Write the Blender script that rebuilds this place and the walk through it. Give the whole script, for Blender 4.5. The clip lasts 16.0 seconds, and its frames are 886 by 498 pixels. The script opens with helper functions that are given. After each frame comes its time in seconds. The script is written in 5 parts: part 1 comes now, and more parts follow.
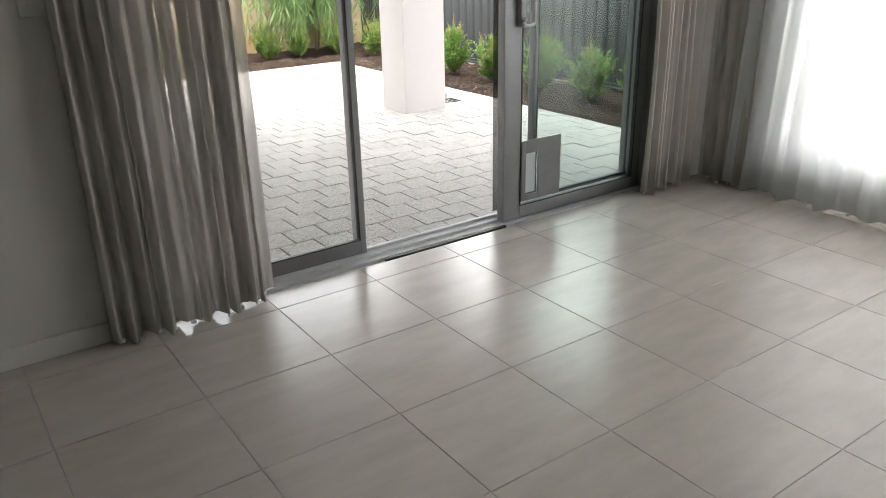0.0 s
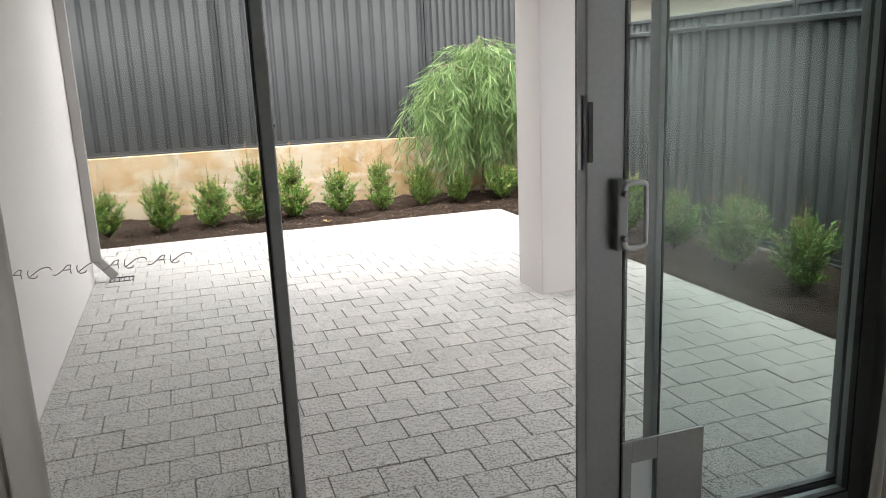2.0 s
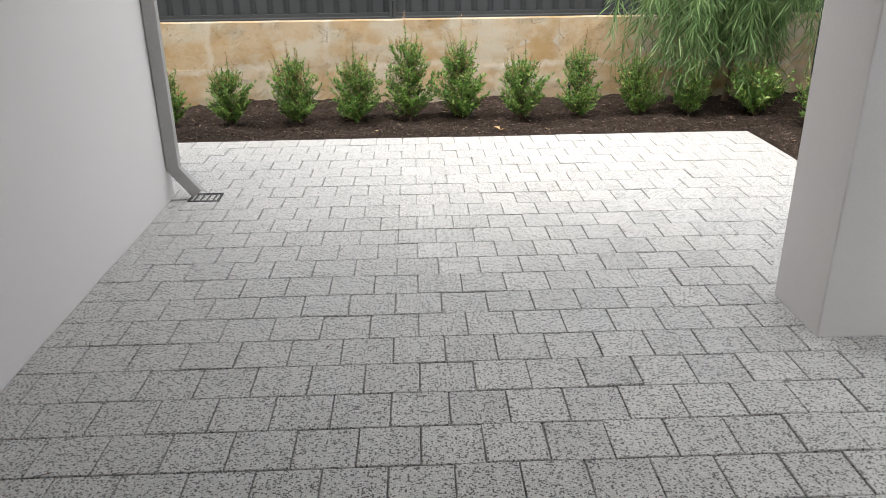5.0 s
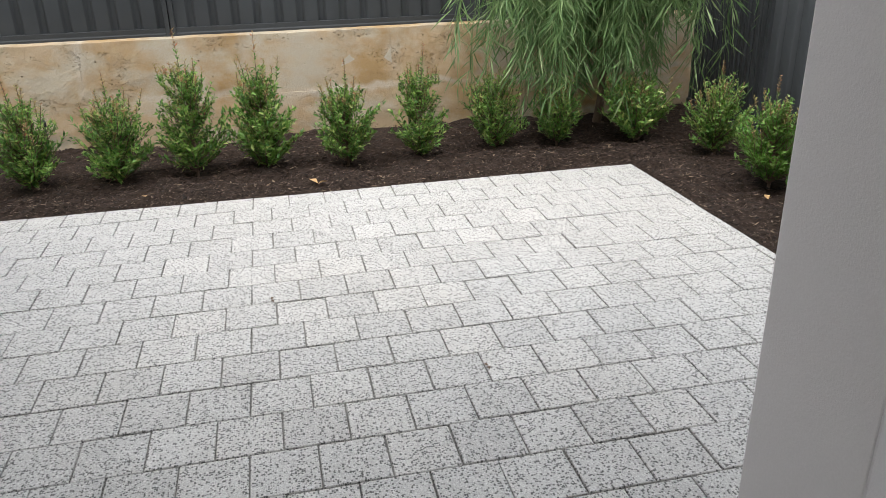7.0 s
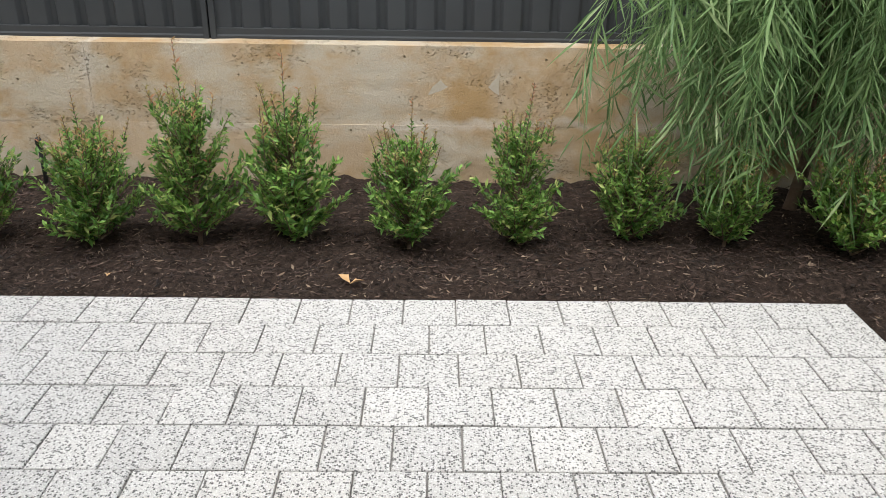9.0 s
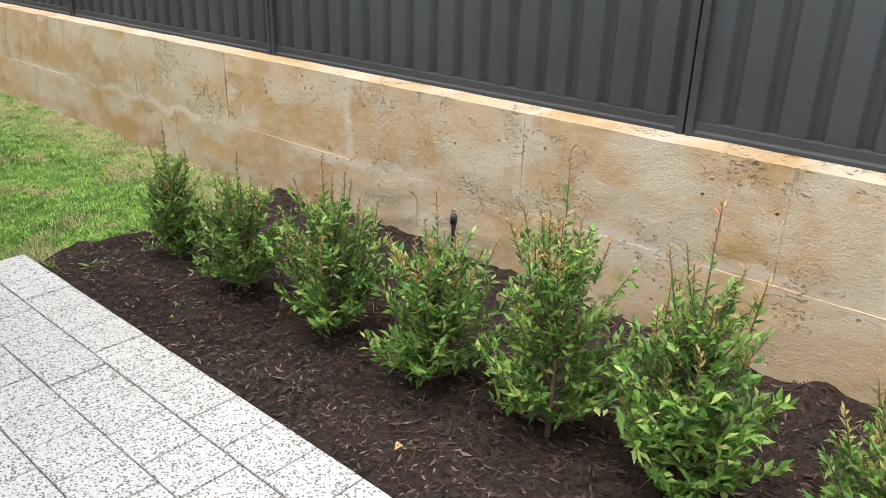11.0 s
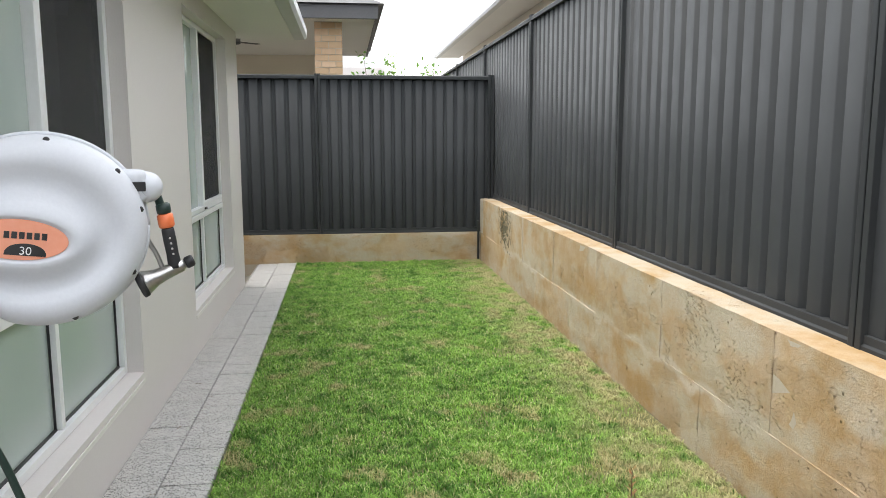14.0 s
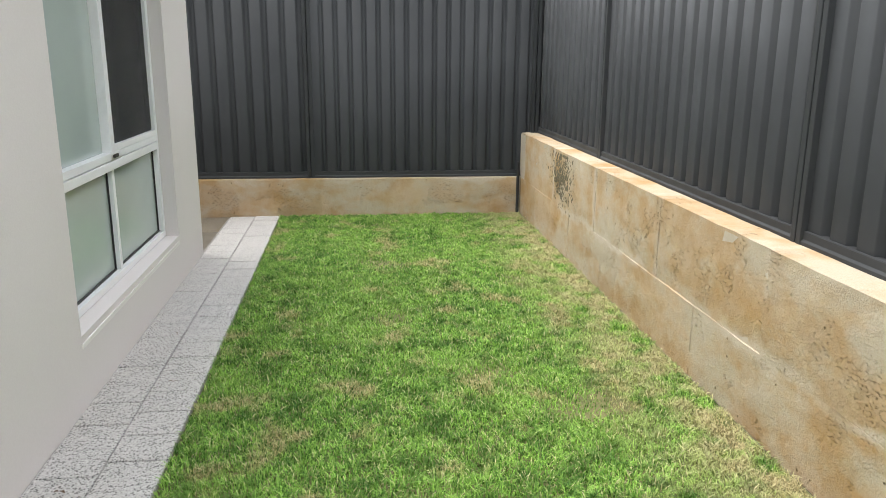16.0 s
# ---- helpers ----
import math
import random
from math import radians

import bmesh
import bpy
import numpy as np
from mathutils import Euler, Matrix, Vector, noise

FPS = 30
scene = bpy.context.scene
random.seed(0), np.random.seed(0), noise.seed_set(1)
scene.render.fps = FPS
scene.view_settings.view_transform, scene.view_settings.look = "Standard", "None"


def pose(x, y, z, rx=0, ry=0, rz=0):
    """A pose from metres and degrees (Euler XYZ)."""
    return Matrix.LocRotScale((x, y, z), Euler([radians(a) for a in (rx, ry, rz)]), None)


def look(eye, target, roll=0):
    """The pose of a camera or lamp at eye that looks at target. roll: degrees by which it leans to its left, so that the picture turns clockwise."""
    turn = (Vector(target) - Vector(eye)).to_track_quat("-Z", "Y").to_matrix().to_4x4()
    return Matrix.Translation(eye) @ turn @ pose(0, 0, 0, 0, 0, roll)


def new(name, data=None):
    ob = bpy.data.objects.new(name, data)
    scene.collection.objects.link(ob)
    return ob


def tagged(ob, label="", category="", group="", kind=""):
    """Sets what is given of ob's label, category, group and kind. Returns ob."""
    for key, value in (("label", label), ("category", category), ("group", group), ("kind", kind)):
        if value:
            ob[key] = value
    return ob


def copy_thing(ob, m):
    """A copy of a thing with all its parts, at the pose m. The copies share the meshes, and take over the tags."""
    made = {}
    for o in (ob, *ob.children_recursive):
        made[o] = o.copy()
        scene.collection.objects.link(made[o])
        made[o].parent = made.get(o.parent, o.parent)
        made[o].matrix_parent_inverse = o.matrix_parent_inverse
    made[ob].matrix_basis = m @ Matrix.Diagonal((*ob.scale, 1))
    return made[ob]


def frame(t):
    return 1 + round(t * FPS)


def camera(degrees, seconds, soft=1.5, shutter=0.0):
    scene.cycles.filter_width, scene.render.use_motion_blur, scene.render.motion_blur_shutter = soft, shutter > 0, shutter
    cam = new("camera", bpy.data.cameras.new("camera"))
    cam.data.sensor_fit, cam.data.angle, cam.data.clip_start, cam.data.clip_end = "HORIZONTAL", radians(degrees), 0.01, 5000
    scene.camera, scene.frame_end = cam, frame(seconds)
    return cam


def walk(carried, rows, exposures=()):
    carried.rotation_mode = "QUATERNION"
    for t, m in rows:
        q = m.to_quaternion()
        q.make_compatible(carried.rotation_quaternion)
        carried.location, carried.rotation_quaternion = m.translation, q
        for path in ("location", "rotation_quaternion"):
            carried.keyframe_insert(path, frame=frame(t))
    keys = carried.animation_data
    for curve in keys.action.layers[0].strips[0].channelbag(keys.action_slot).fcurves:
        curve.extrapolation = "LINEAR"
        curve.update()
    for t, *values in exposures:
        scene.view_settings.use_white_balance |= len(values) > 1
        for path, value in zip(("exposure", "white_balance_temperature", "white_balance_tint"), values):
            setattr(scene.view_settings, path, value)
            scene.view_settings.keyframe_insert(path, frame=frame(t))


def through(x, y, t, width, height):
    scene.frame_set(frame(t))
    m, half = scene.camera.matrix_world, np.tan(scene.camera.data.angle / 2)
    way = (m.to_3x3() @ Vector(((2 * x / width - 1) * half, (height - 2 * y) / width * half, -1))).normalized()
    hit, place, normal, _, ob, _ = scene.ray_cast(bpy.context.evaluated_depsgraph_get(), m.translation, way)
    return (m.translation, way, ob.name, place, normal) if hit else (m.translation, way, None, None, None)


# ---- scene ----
cam = camera(59.9, 16.0, soft=0.6)
EXPOSURES = [(0.0, 3.2, 7050, 11), (0.5, 3.08, 7050, 11), (1.0, 2.88, 7050, 11), (2.0, 2.42, 7050, 11), (3.5, 2.0, 6950, 11), (5.8, 1.56, 6700, 10), (8.0, 1.24, 6600, 10), (10.5, 1.58, 6700, 10), (11.5, 1.8, 6750, 10), (12.5, 1.8, 6800, 10), (13.5, 1.64, 6800, 10), (14.5, 1.72, 6800, 10), (16.0, 1.86, 6800, 11)]
PATH = [
    (0, (0.2, 0.453, 1.427), (1.257, 1.974, 0.673), -1.3),
    (0.5, (0.58, 0.723, 1.453), (1.611, 2.348, 0.909), -1.7),
    (1, (0.959, 0.955, 1.479), (1.921, 2.639, 0.993), -1.6),
    (1.5, (1.263, 1.262, 1.501), (2.064, 3.032, 1.024), -2.5),
    (1.7, (1.374, 1.378, 1.502), (2.112, 3.177, 1.037), -2.3),
    (2, (1.565, 1.562, 1.492), (2.176, 3.412, 1.04), -2.4),
    (2.5, (1.795, 1.878, 1.482), (2.186, 3.794, 1.063), -0.9),
    (3, (1.933, 2.247, 1.51), (2.215, 4.188, 1.116), -0.6),
    (3.5, (2.082, 2.61, 1.48), (2.149, 4.544, 0.975), -0.7),
    (3.7, (2.117, 2.759, 1.47), (2.122, 4.674, 0.891), -1.2),
    (5.8, (2.327, 4.095, 1.378), (2.523, 5.927, 0.599), -0.8),
    (6, (2.354, 4.255, 1.344), (2.598, 6.082, 0.567), -1.2),
    (6.5, (2.471, 4.638, 1.356), (2.752, 6.451, 0.56), -1.9),
    (7, (2.701, 5.066, 1.365), (3.085, 6.869, 0.587), -1.5),
    (7.5, (2.802, 5.462, 1.362), (3.247, 7.264, 0.616), -2.0),
    (8, (2.953, 5.859, 1.355), (3.375, 7.656, 0.586), -1.2),
    (8.2, (3.027, 6.03, 1.358), (3.41, 7.829, 0.574), -0.4),
    (10.3, (3.257, 7.565, 1.347), (2.47, 9.205, 0.516), -0.2),
    (10.5, (3.25, 7.703, 1.361), (2.354, 9.299, 0.554), 0.0),
    (11, (3.196, 8.088, 1.367), (1.983, 9.48, 0.6), 1.5),
    (11.5, (3.124, 8.378, 1.377), (1.615, 9.449, 0.618), 0.8),
    (12, (2.993, 8.666, 1.411), (1.265, 9.394, 0.716), 1.0),
    (12.5, (2.859, 8.871, 1.432), (0.979, 9.23, 0.85), 2.1),
    (13, (2.674, 8.988, 1.443), (0.728, 9.204, 1.039), 2.4),
    (13.5, (2.411, 8.974, 1.415), (0.443, 9.174, 1.12), 0.6),
    (14, (2.03, 8.959, 1.426), (0.066, 9.206, 1.139), -0.1),
    (14.5, (1.559, 8.969, 1.439), (-0.401, 9.235, 1.145), 1.1),
    (15, (1.024, 8.945, 1.418), (-0.933, 9.199, 1.091), 1.1),
    (15.5, (0.478, 9.028, 1.398), (-1.462, 9.274, 0.98), 1.2),
    (16, (-0.105, 9.057, 1.383), (-2.032, 9.276, 0.893), 0.4),
]
walk(cam, [(t, look(eye, target, roll)) for t, eye, target, roll in PATH], EXPOSURES)

# ---- sky, sun ----
world = bpy.data.worlds.new("overcast_sky")
scene.world = world
world.use_nodes = True
wt = world.node_tree
bg = wt.nodes["Background"]
sky = wt.nodes.new("ShaderNodeTexSky")
sky.sky_type, sky.sun_disc = "NISHITA", False
sky.sun_elevation, sky.sun_rotation = radians(69), radians(207)
coord = wt.nodes.new("ShaderNodeTexCoord")
cloud = wt.nodes.new("ShaderNodeTexNoise")
cloud.inputs["Scale"].default_value, cloud.inputs["Detail"].default_value = 3.2, 6
ramp = wt.nodes.new("ShaderNodeValToRGB")
ramp.color_ramp.elements[0].position, ramp.color_ramp.elements[1].position = 0.30, 0.56
ramp.color_ramp.elements[0].color, ramp.color_ramp.elements[1].color = (0.45, 0.45, 0.45, 1), (0.95, 0.95, 0.95, 1)
blend = wt.nodes.new("ShaderNodeMix")
blend.data_type = "RGBA"
blend.inputs["B"].default_value = (6.7, 6.95, 7.3, 1)
wt.links.new(coord.outputs["Generated"], cloud.inputs["Vector"])
wt.links.new(cloud.outputs["Fac"], ramp.inputs["Fac"])
wt.links.new(ramp.outputs["Color"], blend.inputs["Factor"])
wt.links.new(sky.outputs["Color"], blend.inputs["A"])
wt.links.new(blend.outputs["Result"], bg.inputs["Color"])
bg.inputs["Strength"].default_value = 0.15
sun = new("sun", bpy.data.lights.new("sun", "SUN"))
sun.data.energy, sun.data.angle, sun.data.color = 1.05, radians(50), (1, 0.97, 0.92)
sun.matrix_world = look((-2, 2, 12), (0, 6, 0))

day = new("window_daylight", bpy.data.lights.new("window_daylight", "AREA"))
day.data.shape, day.data.size, day.data.size_y, day.data.energy, day.data.color = "RECTANGLE", 3.0, 1.75, 16, (1, 0.98, 0.95)
day.matrix_world = look((4.10, 1.01, 1.31), (0, 1.01, 1.31))

# ---- materials ----


class Nodes:
    """Short hand for one node material."""

    def __init__(self, name):
        self.mat = bpy.data.materials.new(name)
        self.mat.use_nodes = True
        self.tree = self.mat.node_tree
        self.bsdf = self.tree.nodes["Principled BSDF"]
        self.out = self.tree.nodes["Material Output"]
        self.pos = self.node("ShaderNodeNewGeometry").outputs["Position"]

    def node(self, kind, **values):
        n = self.tree.nodes.new(kind)
        for key, value in values.items():
            if isinstance(value, bpy.types.NodeSocket):
                self.tree.links.new(value, n.inputs[key])
            else:
                n.inputs[key].default_value = value
        return n

    def stretched(self, x, y, z):
        n = self.node("ShaderNodeMapping", Vector=self.pos)
        n.inputs["Scale"].default_value = (x, y, z)
        return n.outputs["Vector"]

    def noise(self, scale, detail=4.0, rough=0.55, vector=None):
        return self.node("ShaderNodeTexNoise", Vector=vector or self.pos, Scale=scale, Detail=detail, Roughness=rough).outputs["Fac"]

    def voronoi(self, scale, vector=None, feature="F1"):
        n = self.tree.nodes.new("ShaderNodeTexVoronoi")
        n.feature = feature
        self.tree.links.new(vector or self.pos, n.inputs["Vector"])
        n.inputs["Scale"].default_value = scale
        return n

    def ramp(self, fac, lo, hi, a=0.0, b=1.0):
        n = self.tree.nodes.new("ShaderNodeMapRange")
        self.tree.links.new(fac, n.inputs["Value"])
        for key, value in (("From Min", lo), ("From Max", hi), ("To Min", a), ("To Max", b)):
            n.inputs[key].default_value = value
        return n.outputs["Result"]

    def mix(self, fac, a, b, mode="MIX"):
        n = self.tree.nodes.new("ShaderNodeMix")
        n.data_type, n.blend_type = "RGBA", mode
        for key, value in (("Factor", fac), ("A", a), ("B", b)):
            sock = next(s for s in n.inputs if s.name == key and s.enabled)
            if isinstance(value, bpy.types.NodeSocket):
                self.tree.links.new(value, sock)
            else:
                sock.default_value = value if key == "Factor" else (*value, 1)
        return next(s for s in n.outputs if s.enabled)

    def math(self, op, a, b):
        n = self.tree.nodes.new("ShaderNodeMath")
        n.operation = op
        for i, value in enumerate((a, b)):
            if isinstance(value, bpy.types.NodeSocket):
                self.tree.links.new(value, n.inputs[i])
            else:
                n.inputs[i].default_value = value
        return n.outputs[0]

    def link(self, value, key):
        if isinstance(value, bpy.types.NodeSocket):
            self.tree.links.new(value, self.bsdf.inputs[key])
        else:
            self.bsdf.inputs[key].default_value = (*value, 1) if isinstance(value, tuple) else value

    def bump(self, height, strength, distance=0.01):
        n = self.node("ShaderNodeBump", Strength=strength, Distance=distance, Height=height)
        self.tree.links.new(n.outputs["Normal"], self.bsdf.inputs["Normal"])

    def random(self):
        return self.tree.nodes.new("ShaderNodeObjectInfo").outputs["Random"]

    def island(self):
        return self.node("ShaderNodeNewGeometry").outputs["Random Per Island"]


def plain(name, c1, c2, rough, big=1.5, small=40.0, bump=0.15, metal=0.0, depth=0.003, spec=0.5):
    """Two near colours, mixed in large soft patches and fine grain."""
    n = Nodes(name)
    f = n.math("ADD", n.math("MULTIPLY", n.noise(big, 3), 0.6), n.math("MULTIPLY", n.noise(small, 4), 0.4))
    n.link(n.mix(n.ramp(f, 0.35, 0.65), c1, c2), "Base Color")
    n.link(n.ramp(n.noise(big * 4, 3), 0.3, 0.7, rough * 0.85, min(1, rough * 1.15)), "Roughness")
    n.link(metal, "Metallic")
    n.link(spec, "Specular IOR Level")
    if bump:
        n.bump(n.noise(small, 5), bump, depth)
    return n.mat


def glass(name, tint, gloss=1.45, rough=0.0, dust_haze=0.0):
    n = Nodes(name)
    clear = n.node("ShaderNodeBsdfTransparent", Color=(*tint, 1))
    shine = n.node("ShaderNodeBsdfGlossy", Color=(1, 1, 1, 1), Roughness=rough)
    facing = n.node("ShaderNodeLayerWeight", Blend=0.5).outputs["Facing"]
    fac = n.math("ADD", n.math("MULTIPLY", n.math("POWER", facing, 5.0), 0.45), 0.022 * (gloss / 1.45))
    m = n.tree.nodes.new("ShaderNodeMixShader")
    for i, s in enumerate((fac, clear.outputs[0], shine.outputs[0])):
        n.tree.links.new(s, m.inputs[i])
    # pale film: dust, plus the haze of room reflections put into the colour
    film = n.node("ShaderNodeBsdfDiffuse", Color=(0.72, 0.78, 0.78, 1))
    d = n.node("ShaderNodeMixShader", Fac=n.ramp(n.noise(2.5, 4), 0.3, 0.7, dust_haze * 0.6, dust_haze * 1.4))
    n.tree.links.new(m.outputs[0], d.inputs[1])
    n.tree.links.new(film.outputs[0], d.inputs[2])
    n.tree.links.new(d.outputs[0], n.out.inputs["Surface"])
    return n.mat


def cloth(name, c1, c2, through, open_part, weave=900.0):
    """Woven cloth; through: share of light that shines through the threads, open_part: share that passes between them."""
    n = Nodes(name)
    col = n.mix(n.ramp(n.noise(3, 4), 0.3, 0.7), c1, c2)
    n.link(col, "Base Color")
    n.link(0.9, "Roughness")
    n.link(0.1, "Specular IOR Level")
    n.bump(n.noise(weave, 2), 0.12, 0.001)
    t = n.node("ShaderNodeBsdfTranslucent", Color=col)
    m = n.node("ShaderNodeMixShader", Fac=through)
    n.tree.links.new(n.bsdf.outputs[0], m.inputs[1])
    n.tree.links.new(t.outputs[0], m.inputs[2])
    o = n.node("ShaderNodeMixShader", Fac=open_part)
    c = n.node("ShaderNodeBsdfTransparent", Color=(1, 1, 1, 1))
    n.tree.links.new(m.outputs[0], o.inputs[1])
    n.tree.links.new(c.outputs[0], o.inputs[2])
    n.tree.links.new(o.outputs[0], n.out.inputs["Surface"])
    return n.mat


def leafy(name, c1, c2, c3, rough=0.42, through=0.25):
    """Leaves: each one has its own green, some older or younger."""
    n = Nodes(name)
    r = n.island()
    col = n.mix(n.ramp(r, 0.0, 0.7), c1, c2)
    col = n.mix(n.ramp(r, 0.78, 1.0), col, c3)
    col = n.mix(n.ramp(n.noise(9, 3), 0.35, 0.7, 0.0, 0.45), col, c1)
    n.link(col, "Base Color")
    n.link(rough, "Roughness")
    n.link(0.35, "Specular IOR Level")
    t = n.node("ShaderNodeBsdfTranslucent", Color=col)
    m = n.node("ShaderNodeMixShader", Fac=through)
    n.tree.links.new(n.bsdf.outputs[0], m.inputs[1])
    n.tree.links.new(t.outputs[0], m.inputs[2])
    n.tree.links.new(m.outputs[0], n.out.inputs["Surface"])
    return n.mat


def paver_material():
    n = Nodes("exposed_aggregate_concrete")
    r = n.random()
    base = n.mix(r, (0.48, 0.47, 0.452), (0.60, 0.59, 0.565))
    base = n.mix(n.ramp(n.noise(0.9, 3), 0.4, 0.7, 0, 0.3), base, (0.50, 0.455, 0.40))
    base = n.mix(n.ramp(n.noise(5.5, 4), 0.45, 0.75, 0, 0.35), base, (0.40, 0.39, 0.36))
    base = n.mix(n.ramp(r, 0.72, 0.95, 0, 0.25), base, (0.56, 0.52, 0.47))
    cell = n.voronoi(165)
    grain = n.tree.nodes.new("ShaderNodeSeparateColor")
    n.tree.links.new(cell.outputs["Color"], grain.inputs[0])
    fine = n.tree.nodes.new("ShaderNodeSeparateColor")
    n.tree.links.new(n.voronoi(310).outputs["Color"], fine.inputs[0])
    base = n.mix(n.ramp(fine.outputs[0], 0.45, 1.0, 0, 0.55), base, (0.27, 0.262, 0.25))
    base = n.mix(n.ramp(fine.outputs[1], 0.6, 1.0, 0, 0.6), base, (0.78, 0.77, 0.74))
    dark = n.math("MULTIPLY", n.ramp(grain.outputs[0], 0.66, 0.72), n.ramp(cell.outputs["Distance"], 0.7, 0.42))
    base = n.mix(n.math("MULTIPLY", dark, 0.92), base, (0.08, 0.076, 0.073))
    n.link(base, "Base Color")
    n.link(0.88, "Roughness")
    n.link(0.25, "Specular IOR Level")
    n.bump(n.math("ADD", n.math("MULTIPLY", cell.outputs["Distance"], -0.6), n.noise(320, 3)), 0.5, 0.004)
    return n.mat


def limestone_material():
    n = Nodes("reconstituted_limestone")
    r = n.random()
    base = n.mix(r, (0.46, 0.345, 0.225), (0.56, 0.43, 0.295))
    base = n.mix(n.ramp(n.noise(1.9, 8, 0.72), 0.44, 0.60, 0, 0.9), base, (0.42, 0.265, 0.115))
    base = n.mix(n.ramp(n.noise(2.6, 5, 0.6, n.stretched(1, 1, 1.7)), 0.46, 0.62, 0, 0.8), base, (0.52, 0.475, 0.385))
    base = n.mix(n.ramp(n.noise(9, 5), 0.55, 0.75, 0, 0.4), base, (0.58, 0.46, 0.29))
    axis = n.node("ShaderNodeSeparateXYZ", Vector=n.pos)
    wob = n.math("MULTIPLY", n.math("SUBTRACT", n.noise(3.5, 5), 0.5), 0.22)
    off = n.math("ABSOLUTE", n.math("ADD", n.math("SUBTRACT", axis.outputs["Z"], 0.316), wob), 0)
    smear = n.math("MULTIPLY", n.ramp(off, 0.035, 0.008), n.ramp(n.noise(1.3, 3), 0.42, 0.55))
    beat = n.math("PINGPONG", n.math("ADD", n.math("SUBTRACT", axis.outputs["X"], 0.455), n.math("MULTIPLY", wob, 0.5)), 0.5125)
    upright = n.math("MULTIPLY", n.ramp(beat, 0.04, 0.012), n.ramp(axis.outputs["Z"], 0.31, 0.36))
    upright = n.math("MULTIPLY", upright, n.ramp(n.noise(0.8, 2), 0.45, 0.6, 0.15, 0.9))
    base = n.mix(n.math("MULTIPLY", n.math("MAXIMUM", smear, upright), 0.75), base, (0.60, 0.54, 0.455))
    coarse = n.noise(62, 7, 0.72, n.stretched(1, 1, 2.2))
    where = n.ramp(n.noise(3.6, 7, 0.7), 0.53, 0.60)
    pits = n.math("MULTIPLY", n.ramp(coarse, 0.44, 0.38), where)
    spot = n.math("MULTIPLY", n.ramp(n.voronoi(17).outputs["Distance"], 0.12, 0.07), n.ramp(n.noise(6, 3), 0.50, 0.56))
    pits = n.math("MAXIMUM", pits, spot)
    base = n.mix(n.math("MULTIPLY", pits, 0.72), base, (0.20, 0.14, 0.075))
    base = n.mix(n.ramp(n.noise(150, 5, 0.7), 0.40, 0.62, 0, 0.3), base, (0.38, 0.28, 0.165))
    n.link(base, "Base Color")
    n.link(0.93, "Roughness")
    n.link(0.15, "Specular IOR Level")
    h = n.math("SUBTRACT", n.math("ADD", n.math("MULTIPLY", n.noise(110, 5, 0.7), 0.3), n.math("MULTIPLY", n.noise(11, 7, 0.65), 0.8)), n.math("MULTIPLY", pits, 1.3))
    n.bump(h, 0.9, 0.016)
    return n.mat


def grass_material():
    n = Nodes("couch_grass")
    r = n.island()
    col = n.mix(r, (0.028, 0.12, 0.013), (0.47, 0.80, 0.16))
    col = n.mix(n.ramp(n.noise(7, 6, 0.65), 0.46, 0.62, 0, 0.75), col, (0.035, 0.125, 0.016))
    col = n.mix(n.ramp(n.noise(1.6, 4), 0.47, 0.64, 0, 0.25), col, (0.42, 0.64, 0.15))
    dry = n.math("MULTIPLY", n.ramp(n.noise(3.4, 5), 0.555, 0.635), n.ramp(r, 0.1, 0.5))
    col = n.mix(n.math("MULTIPLY", dry, 0.9), col, (0.56, 0.47, 0.25))
    axis = n.node("ShaderNodeSeparateXYZ", Vector=n.pos)
    rim = n.math("MULTIPLY", n.ramp(axis.outputs["Y"], 9.95, 10.4), n.ramp(n.noise(6, 5), 0.38, 0.54))
    col = n.mix(n.math("MULTIPLY", rim, 0.8), col, (0.56, 0.48, 0.28))
    col = n.mix(n.ramp(r, 0.90, 0.96, 0, 0.9), col, (0.70, 0.64, 0.38))
    n.link(col, "Base Color")
    n.link(0.55, "Roughness")
    n.link(0.25, "Specular IOR Level")
    t = n.node("ShaderNodeBsdfTranslucent", Color=col)
    m = n.node("ShaderNodeMixShader", Fac=0.3)
    n.tree.links.new(n.bsdf.outputs[0], m.inputs[1])
    n.tree.links.new(t.outputs[0], m.inputs[2])
    n.tree.links.new(m.outputs[0], n.out.inputs["Surface"])
    return n.mat


def soil_material():
    n = Nodes("dark_mulch_soil")
    col = n.mix(n.ramp(n.noise(38, 6, 0.7), 0.35, 0.68), (0.007, 0.005, 0.004), (0.062, 0.043, 0.033))
    col = n.mix(n.ramp(n.noise(2.5, 3), 0.45, 0.7, 0, 0.5), col, (0.035, 0.022, 0.016))
    col = n.mix(n.ramp(n.noise(150, 4), 0.62, 0.75, 0, 0.5), col, (0.20, 0.13, 0.085))
    n.link(col, "Base Color")
    n.link(0.95, "Roughness")
    n.link(0.15, "Specular IOR Level")
    n.bump(n.noise(60, 6, 0.7), 0.9, 0.02)
    return n.mat


def chip_material():
    n = Nodes("bark_chips")
    r = n.island()
    col = n.mix(n.ramp(r, 0, 0.85), (0.009, 0.006, 0.0045), (0.075, 0.045, 0.032))
    col = n.mix(n.ramp(r, 0.94, 1.0), col, (0.30, 0.22, 0.15))
    n.link(col, "Base Color")
    n.link(0.9, "Roughness")
    return n.mat


